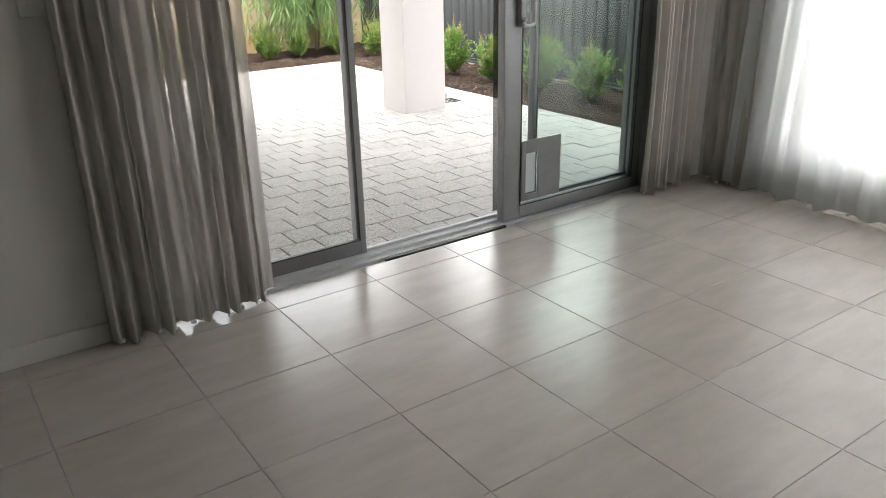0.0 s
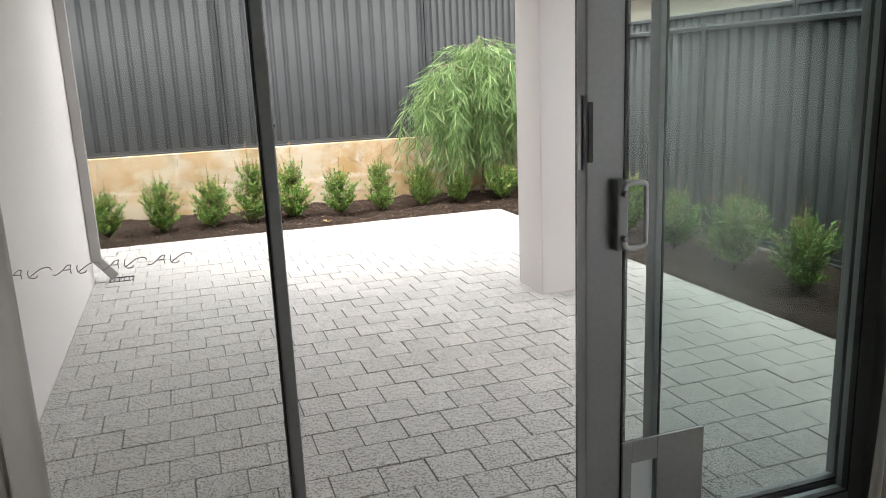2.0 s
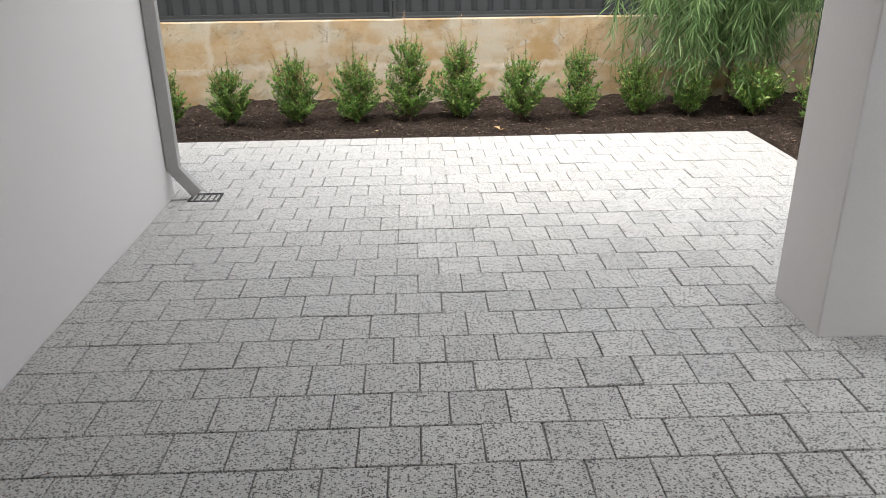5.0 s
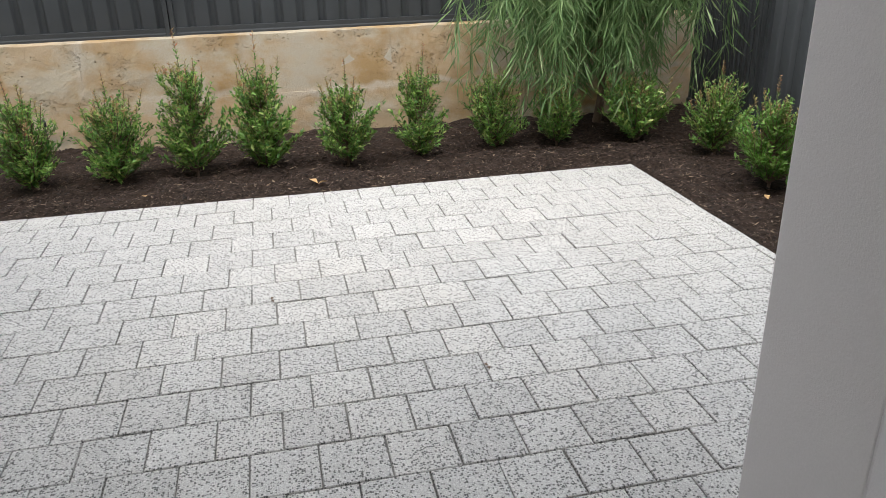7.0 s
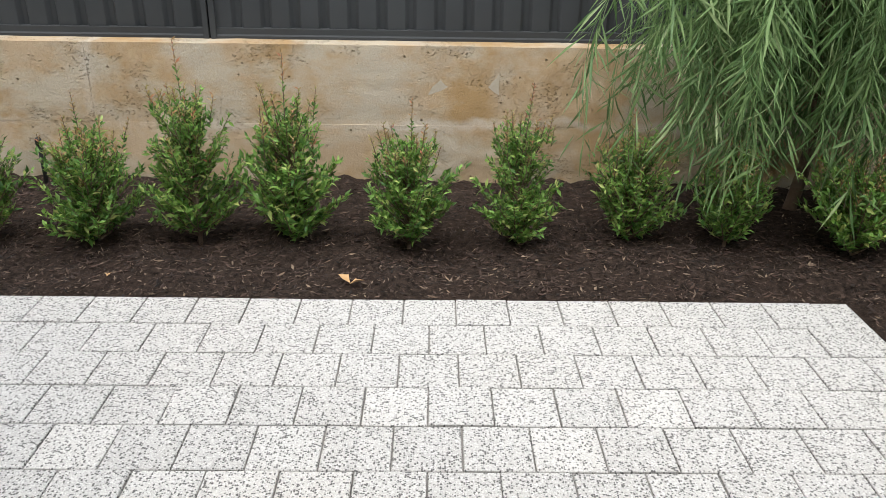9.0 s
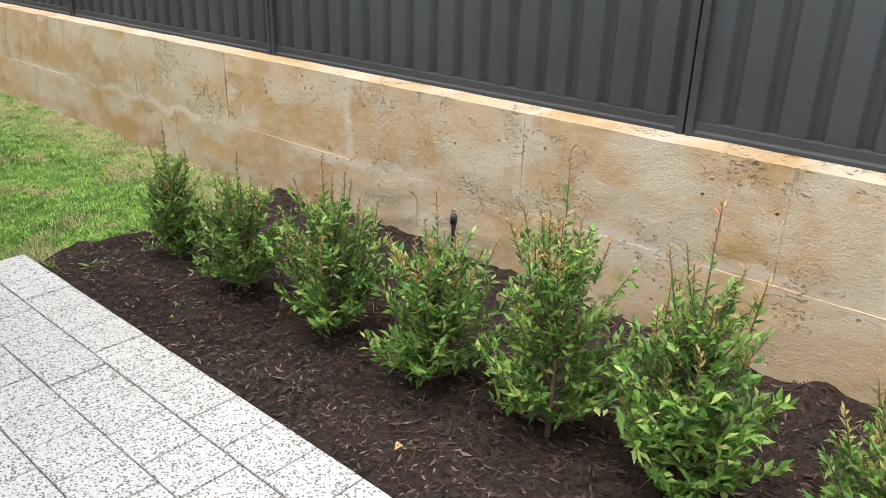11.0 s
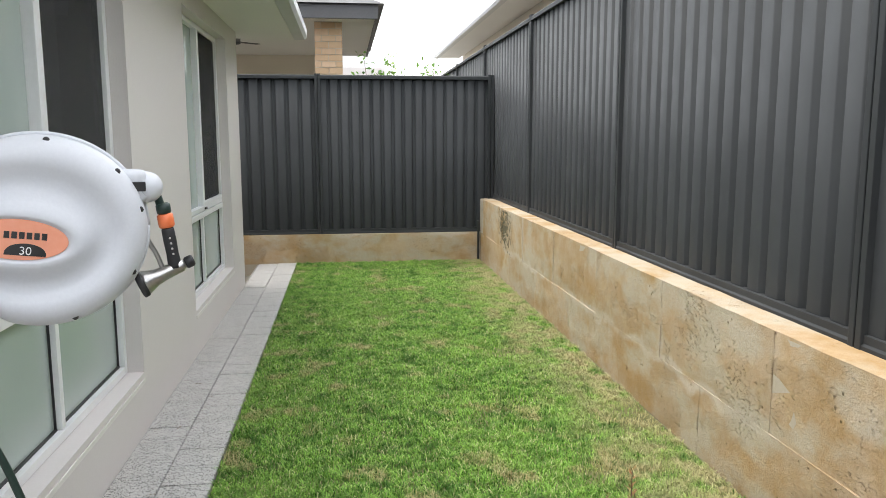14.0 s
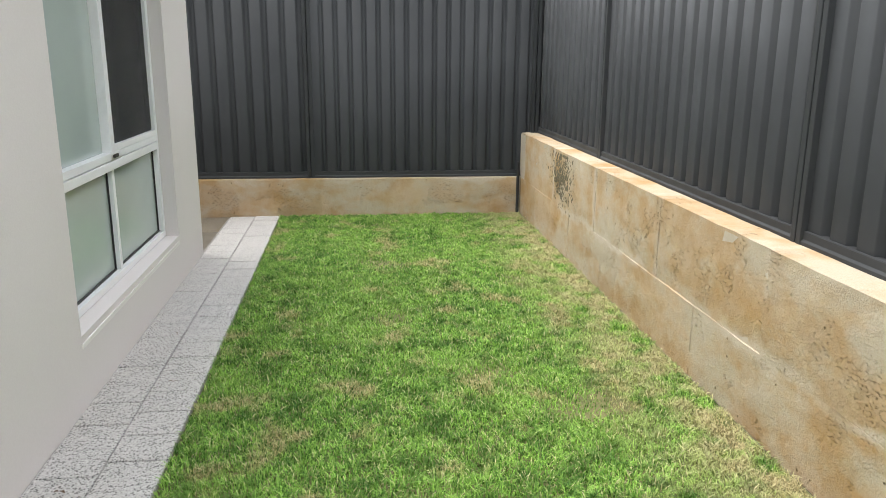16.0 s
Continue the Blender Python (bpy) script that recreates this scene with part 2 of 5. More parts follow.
def tile_material():
    n = Nodes("grey_floor_tile")
    r = n.random()
    base = n.mix(r, (0.56, 0.52, 0.475), (0.60, 0.56, 0.515))
    streak = n.noise(1.6, 5, 0.6, n.stretched(2.2, 7, 1))
    base = n.mix(n.ramp(streak, 0.35, 0.75, 0, 0.5), base, (0.39, 0.35, 0.315))
    base = n.mix(n.ramp(n.noise(24, 5), 0.4, 0.7, 0, 0.15), base, (0.52, 0.49, 0.455))
    n.link(base, "Base Color")
    n.link(n.ramp(n.noise(5, 4), 0.3, 0.7, 0.225, 0.25), "Roughness")
    n.link(0.5, "Specular IOR Level")
    n.bump(n.noise(60, 3), 0.008, 0.001)
    return n.mat


def fence_material():
    n = Nodes("charcoal_coated_steel")
    base = n.mix(n.ramp(n.noise(1.3, 4), 0.35, 0.65), (0.040, 0.0428, 0.0448), (0.051, 0.0545, 0.0568))
    base = n.mix(n.ramp(n.noise(5, 5, 0.6, n.stretched(6, 6, 0.6)), 0.55, 0.8, 0, 0.5), base, (0.05, 0.05, 0.05))
    n.link(base, "Base Color")
    n.link(n.ramp(n.noise(8, 4), 0.3, 0.7, 0.44, 0.52), "Roughness")
    n.link(0.07, "Specular IOR Level")
    n.bump(n.noise(90, 3), 0.03, 0.001)
    return n.mat


def brick_material():
    n = Nodes("cream_brick")
    base = n.mix(n.random(), (0.52, 0.36, 0.22), (0.64, 0.47, 0.32))
    base = n.mix(n.ramp(n.noise(12, 4), 0.4, 0.7, 0, 0.4), base, (0.45, 0.30, 0.18))
    n.link(base, "Base Color")
    n.link(0.9, "Roughness")
    n.bump(n.noise(120, 4), 0.4, 0.004)
    return n.mat


M_PAVER, M_STONE, M_GRASS, M_SOIL, M_CHIP = paver_material(), limestone_material(), grass_material(), soil_material(), chip_material()
M_CHIP_PALE = plain("pale_wood_chips", (0.10, 0.07, 0.05), (0.24, 0.18, 0.13), 0.9, 30, 160, 0.2)
M_TILE, M_FENCE, M_BRICK = tile_material(), fence_material(), brick_material()
M_RENDER = plain("grey_render", (0.63, 0.594, 0.58), (0.68, 0.648, 0.632), 0.85, 0.8, 160, 0.25, 0, 0.003, 0.3)
M_SILL = plain("pale_render_sill", (0.70, 0.68, 0.65), (0.75, 0.73, 0.70), 0.8, 2, 150, 0.2)
M_PLASTER = plain("interior_paint", (0.70, 0.685, 0.655), (0.74, 0.725, 0.69), 0.7, 0.7, 220, 0.08)
M_CEILING = plain("white_ceiling_paint", (0.76, 0.75, 0.73), (0.80, 0.79, 0.77), 0.8, 0.7, 150, 0.08)
M_MARK = plain("grey_marking", (0.16, 0.155, 0.15), (0.2, 0.195, 0.19), 0.6, 3, 90, 0.1)
M_MORTAR = plain("pale_mortar", (0.44, 0.38, 0.29), (0.52, 0.46, 0.37), 0.95, 4, 90, 0.4)
M_SAND = plain("joint_sand", (0.17, 0.16, 0.15), (0.38, 0.36, 0.33), 0.95, 9, 120, 0.5)
M_GROUT = plain("tile_grout", (0.46, 0.43, 0.40), (0.53, 0.50, 0.47), 0.9, 6, 120, 0.3)
M_ALU = plain("grey_anodised_frame", (0.235, 0.243, 0.25), (0.285, 0.293, 0.30), 0.4, 3, 60, 0.03, 0.3)
# Pale parts, and grey aluminium with the daylight on it put into the colour
M_ALU_PALE_LIT = plain("pale_and_daylit_anodised", (0.55, 0.56, 0.57), (0.63, 0.64, 0.65), 0.4, 3, 60, 0.03, 0.1)
M_WHITE = plain("white_powder_coat", (0.74, 0.75, 0.76), (0.79, 0.80, 0.81), 0.4, 3, 60, 0.03)
M_BLACK = plain("black_plastic", (0.014, 0.014, 0.015), (0.03, 0.03, 0.032), 0.5, 8, 90, 0.1)
M_REEL = plain("pale_grey_plastic", (0.58, 0.60, 0.64), (0.63, 0.65, 0.69), 0.42, 4, 130, 0.08)
M_REEL_DARK = plain("dark_grey_plastic", (0.07, 0.075, 0.08), (0.12, 0.125, 0.13), 0.55, 6, 110, 0.15)
M_ORANGE = plain("orange_plastic", (0.78, 0.17, 0.06), (0.85, 0.22, 0.08), 0.4, 8, 90, 0.05)
M_LABEL = plain("salmon_label", (0.80, 0.31, 0.19), (0.84, 0.36, 0.24), 0.45, 9, 90, 0.03)
M_HOSE = plain("dark_green_hose", (0.010, 0.028, 0.022), (0.02, 0.045, 0.036), 0.45, 8, 120, 0.1)
M_STEEL = plain("brushed_steel", (0.42, 0.41, 0.40), (0.56, 0.55, 0.53), 0.32, 8, 140, 0.08, 0.9)
M_BRASS = plain("weathered_brass", (0.22, 0.19, 0.16), (0.34, 0.31, 0.27), 0.45, 14, 120, 0.2, 0.7)
M_SCREEN = cloth("dark_flyscreen_mesh", (0.055, 0.057, 0.06), (0.075, 0.077, 0.08), 0.0, 0.42)
M_DRAPE = cloth("grey_linen_drape", (0.56, 0.535, 0.50), (0.62, 0.59, 0.56), 0.16, 0.02)
M_VEIL = cloth("grey_voile", (0.60, 0.575, 0.54), (0.66, 0.635, 0.60), 0.26, 0.10)
M_VEIL_EDGE = cloth("single_grey_voile", (0.60, 0.575, 0.54), (0.66, 0.635, 0.60), 0.35, 0.45)
M_SHEER = cloth("white_sheer", (0.80, 0.82, 0.84), (0.84, 0.86, 0.88), 0.46, 0.10)
M_BLIND = cloth("white_blind", (0.72, 0.74, 0.74), (0.78, 0.80, 0.80), 0.25, 0.0)
M_GLASS = glass("clear_glass", (0.965, 0.97, 0.965))
M_FROST = plain("frosted_glass", (0.36, 0.43, 0.40), (0.45, 0.515, 0.49), 0.16, 1.2, 300, 0.02, 0, 0.001, 0.6)
M_TINT = glass("tinted_door_glass", (0.86, 0.90, 0.89), 1.3, 0.0, 0.02)
M_LEAF = leafy("shrub_leaf", (0.050, 0.135, 0.028), (0.25, 0.43, 0.09), (0.56, 0.57, 0.20), 0.38, 0.3)
M_LEAF_BRIGHT = leafy("bright_shrub_leaf", (0.08, 0.19, 0.03), (0.17, 0.32, 0.06), (0.32, 0.42, 0.12))
M_TIP = leafy("new_growth_leaf", (0.26, 0.27, 0.08), (0.42, 0.25, 0.12), (0.46, 0.14, 0.09))
M_WEEP = leafy("narrow_weeping_leaf", (0.085, 0.165, 0.055), (0.21, 0.32, 0.12), (0.38, 0.46, 0.23), 0.45, 0.32)
M_BARK = plain("brown_bark", (0.10, 0.065, 0.042), (0.19, 0.13, 0.09), 0.9, 8, 70, 0.5)
M_DRY = plain("dry_leaf", (0.46, 0.28, 0.12), (0.58, 0.38, 0.19), 0.8, 20, 150, 0.3)
M_ROOF = plain("dark_roof_sheet", (0.055, 0.056, 0.06), (0.08, 0.08, 0.085), 0.55, 2, 60, 0.1)
M_GUTTER = plain("pale_gutter_steel", (0.56, 0.57, 0.58), (0.62, 0.63, 0.64), 0.45, 3, 60, 0.05)
M_PIPE = plain("grey_painted_pipe", (0.33, 0.32, 0.31), (0.39, 0.38, 0.37), 0.5, 3, 60, 0.05)
M_CREAM = plain("cream_render", (0.60, 0.54, 0.44), (0.66, 0.60, 0.50), 0.85, 1.2, 120, 0.2)
M_EARTH = plain("far_ground", (0.13, 0.115, 0.09), (0.19, 0.17, 0.13), 0.95, 0.4, 12, 0.3)
M_LAWNSOIL = plain("thatch_soil", (0.10, 0.11, 0.035), (0.19, 0.17, 0.075), 0.95, 4, 80, 0.6)
M_STAIN = plain("lichen_stain", (0.10, 0.085, 0.05), (0.17, 0.145, 0.09), 0.95, 30, 90, 0.6)

# ---- building blocks ----


def mesh_of(name, bm, mat, smooth=False):
    me = bpy.data.meshes.new(name)
    bm.to_mesh(me)
    bm.free()
    me.materials.append(mat)
    if smooth:
        me.shade_smooth()
    return me


def raw_mesh(name, verts, faces, mat, smooth=False):
    """A mesh from arrays of equal-sided faces."""
    verts, faces = np.asarray(verts, np.float32), np.asarray(faces, np.int32)
    me = bpy.data.meshes.new(name)
    me.vertices.add(len(verts))
    me.vertices.foreach_set("co", verts.ravel())
    k = faces.shape[1]
    me.loops.add(faces.size)
    me.loops.foreach_set("vertex_index", faces.ravel())
    me.polygons.add(len(faces))
    me.polygons.foreach_set("loop_start", np.arange(0, faces.size, k, dtype=np.int32))
    me.update(calc_edges=True)
    me.validate()
    me.materials.append(mat)
    if smooth:
        me.shade_smooth()
    else:
        me.shade_flat()
    return me


def thing(name, label="", category="", group="", kind="", at=None):
    return tagged(new(name), label, category, group, kind) if at is None else _placed(tagged(new(name), label, category, group, kind), at)


def _placed(ob, at):
    ob.matrix_basis = at
    return ob


def part(name, bm, mat, parent, label="", smooth=False):
    me = bm if isinstance(bm, bpy.types.Mesh) else mesh_of(name, bm, mat, smooth)
    ob = new(name, me)
    ob.parent = parent
    return tagged(ob, label)


def solid(name, bm, mat, label="", category="", kind="structure", smooth=False, group=""):
    return tagged(new(name, mesh_of(name, bm, mat, smooth)), label, category, group, kind)


def boxes(*spans, bevel=0.0):
    """One bmesh of boxes (x0, x1, y0, y1, z0, z1) with softened edges."""
    bm = bmesh.new()
    for x0, x1, y0, y1, z0, z1 in spans:
        m = Matrix.LocRotScale(((x0 + x1) / 2, (y0 + y1) / 2, (z0 + z1) / 2), None, (x1 - x0, y1 - y0, z1 - z0))
        bmesh.ops.create_cube(bm, size=1, matrix=m)
    if bevel:
        bmesh.ops.bevel(bm, geom=bm.edges[:], offset=bevel, segments=2, affect="EDGES", profile=0.6)
    return bm


def smooth_line(points, steps=6):
    """A curve through the points (Catmull-Rom)."""
    p = [Vector(points[0])] + [Vector(q) for q in points] + [Vector(points[-1])]
    out = []
    for i in range(1, len(p) - 2):
        for k in range(steps):
            t = k / steps
            a, b, c, d = p[i - 1], p[i], p[i + 1], p[i + 2]
            out.append(0.5 * (2 * b + (c - a) * t + (2 * a - 5 * b + 4 * c - d) * t * t + (3 * b - a - 3 * c + d) * t ** 3))
    return out + [p[-2]]


def tube(points, radius, sides=8, bm=None):
    """A round tube along the points; radius is a number or one for each point."""
    bm = bm or bmesh.new()
    points = [Vector(p) for p in points]
    radii = radius if isinstance(radius, (list, tuple)) else [radius] * len(points)
    rings, side = [], None
    for i, p in enumerate(points):
        d = (points[min(i + 1, len(points) - 1)] - points[max(i - 1, 0)]).normalized()
        if side is None:
            side = d.orthogonal().normalized()
        side = (side - d * side.dot(d)).normalized()
        up = d.cross(side)
        rings.append([bm.verts.new(p + radii[i] * (math.cos(a) * side + math.sin(a) * up)) for a in (2 * math.pi * k / sides for k in range(sides))])
    for a, b in zip(rings, rings[1:]):
        for k in range(sides):
            bm.faces.new((a[k], a[(k + 1) % sides], b[(k + 1) % sides], b[k]))
    bm.faces.new(rings[0][::-1])
    bm.faces.new(rings[-1])
    return bm


def turned(profile, m=Matrix(), sides=20, bm=None):
    """A lathe shape from (radius, height) pairs about z, placed by m."""
    bm = bm or bmesh.new()
    rings = [[bm.verts.new(m @ Vector((max(r, 1e-4) * math.cos(2 * math.pi * k / sides), max(r, 1e-4) * math.sin(2 * math.pi * k / sides), h))) for k in range(sides)] for r, h in profile]
    for a, b in zip(rings, rings[1:]):
        for k in range(sides):
            bm.faces.new((a[k], a[(k + 1) % sides], b[(k + 1) % sides], b[k]))
    bm.faces.new(rings[0][::-1])
    bm.faces.new(rings[-1])
    return bm


def leaf_mesh(name, base, way, flat, length, width, mat, fold=0.18):
    """Many leaves in one mesh: base points, directions, normals, lengths and widths (arrays)."""
    way = way / np.linalg.norm(way, axis=1, keepdims=True)
    side = np.cross(way, flat)
    side /= np.linalg.norm(side, axis=1, keepdims=True) + 1e-9
    nor = np.cross(side, way)
    L, W = length[:, None], width[:, None]
    mid = base + way * L * 0.48
    v = np.stack([base, mid + side * W / 2 + nor * W * fold, mid, mid - side * W / 2 + nor * W * fold, base + way * L - nor * L * 0.10], 1)
    k = np.arange(len(base))[:, None, None] * 5
    f = (np.array([[0, 2, 1], [0, 3, 2], [1, 2, 4], [2, 3, 4]])[None] + k).reshape(-1, 3)
    return raw_mesh(name, v.reshape(-1, 3), f, mat)


def swept(profile, x0, x1):
    """A bar along x with a (y, z) outline."""
    bm = bmesh.new()
    a = [bm.verts.new((x0, y, z)) for y, z in profile]
    b = [bm.verts.new((x1, y, z)) for y, z in profile]
    n = len(profile)
    for i in range(n):
        bm.faces.new((a[i], a[(i + 1) % n], b[(i + 1) % n], b[i]))
    bm.faces.new(a[::-1])
    bm.faces.new(b)
    bmesh.ops.recalc_face_normals(bm, faces=bm.faces[:])
    return bm


# ---- plan, in metres ----
WALL_Y, PAVE_Y, PAVE_X, LAWN_X, LAWN_Y = 10.52, 9.22, 4.77, -0.24, 8.38
HOUSE_Y, HOUSE_X, END_X, FLOOR = 7.96, 0.80, -6.85, 0.10
WALL_TOP, END_TOP, FENCE_X = 0.715, 0.325, 5.87

# ---- ground ----
bm = bmesh.new()
bmesh.ops.create_grid(bm, x_segments=8, y_segments=8, size=400, matrix=Matrix.Translation((0, 0, -0.14)))
solid("ground", bm, M_EARTH)
solid("lawn_soil", boxes((END_X, LAWN_X - 0.005, LAWN_Y + 0.004, WALL_Y, -0.3, -0.012), (LAWN_X - 0.005, 0.12, PAVE_Y + 0.004, WALL_Y, -0.3, -0.013)), M_LAWNSOIL)


def soil_bed(name, x0, x1, y0, y1, mound):
    """Loose soil with lumps, a little higher along its middle."""
    nx, ny = int((x1 - x0) / 0.035), int((y1 - y0) / 0.035)
    xs, ys = np.linspace(x0, x1, nx), np.linspace(y0, y1, ny)
    verts = []
    for y in ys:
        for x in xs:
            e = min((x - x0) / 0.12 if name == "garden_soil_side" else (y - y0) / 0.15, 1)
            h = -0.012 + mound * e + e * (0.050 * noise.noise((x * 2.3, y * 2.3, 1)) + 0.034 * noise.noise((x * 9, y * 9, 4)) + 0.016 * noise.noise((x * 24, y * 24, 7)))
            verts.append((x, y, h))
    idx = np.arange(nx * ny).reshape(ny, nx)
    faces = np.stack([idx[:-1, :-1], idx[:-1, 1:], idx[1:, 1:], idx[1:, :-1]], -1).reshape(-1, 4)
    ob = new(name, raw_mesh(name, verts, faces, M_SOIL, True))
    return tagged(ob, kind="structure")


soil_bed("garden_soil", LAWN_X + 0.12, FENCE_X, PAVE_Y + 0.003, WALL_Y + 0.01, 0.03)
soil_bed("garden_soil_side", PAVE_X + 0.003, FENCE_X, -3.9, PAVE_Y + 0.003, 0.02)

# ---- house shell ----
DOOR = (0.75, 3.55, 2.25)


def wall_x(name, x0, x1, y0, y1, z0, z1, holes, mat):
    """A wall along x, one piece, with openings (x0, x1, z0, z1) through it."""
    xs = sorted({x0, x1, *(h[0] for h in holes), *(h[1] for h in holes)})
    zs = sorted({z0, z1, *(max(z0, h[2]) for h in holes), *(h[3] for h in holes)})
    bm = bmesh.new()
    corner = {(x, z): bm.verts.new((x, y0, z)) for x in xs for z in zs}
    for xa, xb in zip(xs, xs[1:]):
        for za, zb in zip(zs, zs[1:]):
            if not any(h[0] <= xa and xb <= h[1] and h[2] <= za and zb <= h[3] for h in holes):
                bm.faces.new((corner[xa, za], corner[xb, za], corner[xb, zb], corner[xa, zb]))
    for v in [v for v in bm.verts if not v.link_faces]:
        bm.verts.remove(v)
    for v in bmesh.ops.extrude_face_region(bm, geom=bm.faces[:])["geom"]:
        if isinstance(v, bmesh.types.BMVert):
            v.co.y = y1
    bmesh.ops.recalc_face_normals(bm, faces=bm.faces[:])
    return solid(name, bm, mat)


W1, W2, SILL, HEAD = (-1.77, 0.0), (-4.875, -3.11), 0.29, 2.26
wall_x("wall_garden_side", -5.57, HOUSE_X, 7.72, HOUSE_Y, -0.12, 2.5, [(*W1, SILL, HEAD), (*W2, SILL, HEAD)], M_RENDER)
solid("wall_patio_side", boxes((0.56, HOUSE_X, 3.40, 7.72, -0.12, 2.5)), M_RENDER)
wall_x("wall_patio_outer", 0.56, 4.16, 3.29, 3.40, -0.12, 2.5, [(DOOR[0], DOOR[1], -0.12, DOOR[2])], M_RENDER)
wall_x("wall_patio_inner", -3.8, 3.92, 3.16, 3.287, -0.12, 2.55, [(DOOR[0], DOOR[1], -0.12, DOOR[2])], M_PLASTER)
solid("wall_room_right", boxes((3.92, 4.155, 2.62, 3.285, -0.12, 2.5), (3.92, 4.155, -4.0, -0.6, -0.12, 2.5), (3.92, 4.155, -0.6, 2.62, -0.12, 0.36), (3.92, 4.155, -0.6, 2.62, 2.26, 2.5)), M_PLASTER)
solid("wall_room_left", boxes((-4.0, -3.8, -4.0, 3.16, -0.12, 2.55)), M_PLASTER)
solid("wall_room_back", boxes((-4.0, 4.155, -4.2, -4.0, -0.12, 2.55)), M_PLASTER)
solid("wall_house_end", boxes((-5.57, -5.33, -4.2, 7.718, -0.12, 2.5)), M_RENDER)
solid("wall_bedroom_back", boxes((-5.33, 0.558, 5.6, 5.75, -0.12, 2.5)), M_PLASTER)
solid("ceiling", boxes((-4.0, 4.15, -4.2, 3.39, 2.551, 2.6)), M_CEILING)
solid("ceiling_patio", boxes((0.80, 4.16, 3.40, 6.43, 2.501, 2.54)), M_CEILING)
solid("ceiling_bedroom", boxes((-5.5, 0.7, 5.6, 7.9, 2.501, 2.54)), M_CEILING)
solid("floor_bedroom", boxes((-5.33, 0.558, 5.75, 7.72, -0.1, 0.1)), M_TILE)
solid("soffit", boxes((-6.02, 0.8, HOUSE_Y + 0.002, 8.47, 2.402, 2.42), (0.802, 1.27, 6.45, 8.47, 2.402, 2.42), (-6.02, -5.572, -4.6, HOUSE_Y, 2.402, 2.42), (4.162, 4.62, -4.6, 6.9, 2.402, 2.42), (1.272, 4.16, 6.432, 6.9, 2.402, 2.42)), M_CEILING)
solid("beam_patio", boxes((0.802, 4.16, 6.062, 6.428, 2.28, 2.50), (3.742, 4.16, 3.402, 6.06, 2.28, 2.50)), M_RENDER)
gut = [(0, 0), (0.10, 0.0), (0.125, 0.03), (0.125, 0.10), (0.11, 0.10), (0.11, 0.04), (0.09, 0.015), (0.015, 0.015), (0.015, 0.10), (0.0, 0.10)]
solid("gutter", swept([(8.47 + y, 2.41 + z) for y, z in gut], -6.13, 1.38), M_GUTTER)
solid("fascia", boxes((-6.04, 1.29, 8.447, 8.468, 2.424, 2.56), (-6.04, -6.022, -4.6, 8.44, 2.424, 2.56), (1.28, 4.6, 6.88, 6.898, 2.424, 2.56)), M_GUTTER)


def hip_roof(name, x0, x1, y0, y1, z, rise, mat, label="", parent=None):
    """A hipped roof over a rectangle, its ridge along the longer side."""
    bm = bmesh.new()
    cx, cy, h = (x0 + x1) / 2, (y0 + y1) / 2, min(x1 - x0, y1 - y0) / 2
    ridge = [(cx - (x1 - x0) / 2 + h, cy), (cx + (x1 - x0) / 2 - h, cy)] if x1 - x0 > y1 - y0 else [(cx, y0 + h), (cx, y1 - h)]
    lo = [bm.verts.new((x, y, z)) for x, y in ((x0, y0), (x1, y0), (x1, y1), (x0, y1))]
    a, b = (bm.verts.new((x, y, z + rise)) for x, y in ridge)
    if x1 - x0 > y1 - y0:
        quads = [(lo[0], lo[1], b, a), (lo[2], lo[3], a, b), (lo[1], lo[2], b), (lo[3], lo[0], a)]
    else:
        quads = [(lo[1], lo[2], b, a), (lo[3], lo[0], a, b), (lo[0], lo[1], a), (lo[2], lo[3], b)]
    for q in quads:
        bm.faces.new(q)
    bm.faces.new(lo[::-1])
    return part(name, bm, mat, parent, label) if parent else solid(name, bm, mat, label)


hip_roof("roof", -6.10, 1.34, -4.7, 8.56, 2.562, 1.75, M_ROOF)
hip_roof("roof_patio", 1.342, 4.70, -4.7, 6.98, 2.562, 0.8, M_ROOF)
bm = boxes((3.74, 4.16, 6.06, 6.43, -0.12, 2.28), bevel=0.006)
tagged(new("patio_pillar", mesh_of("patio_pillar", bm, M_RENDER)), "square grey rendered pillar standing on the pavers", "pillar")

# ---- windows of the garden side ----


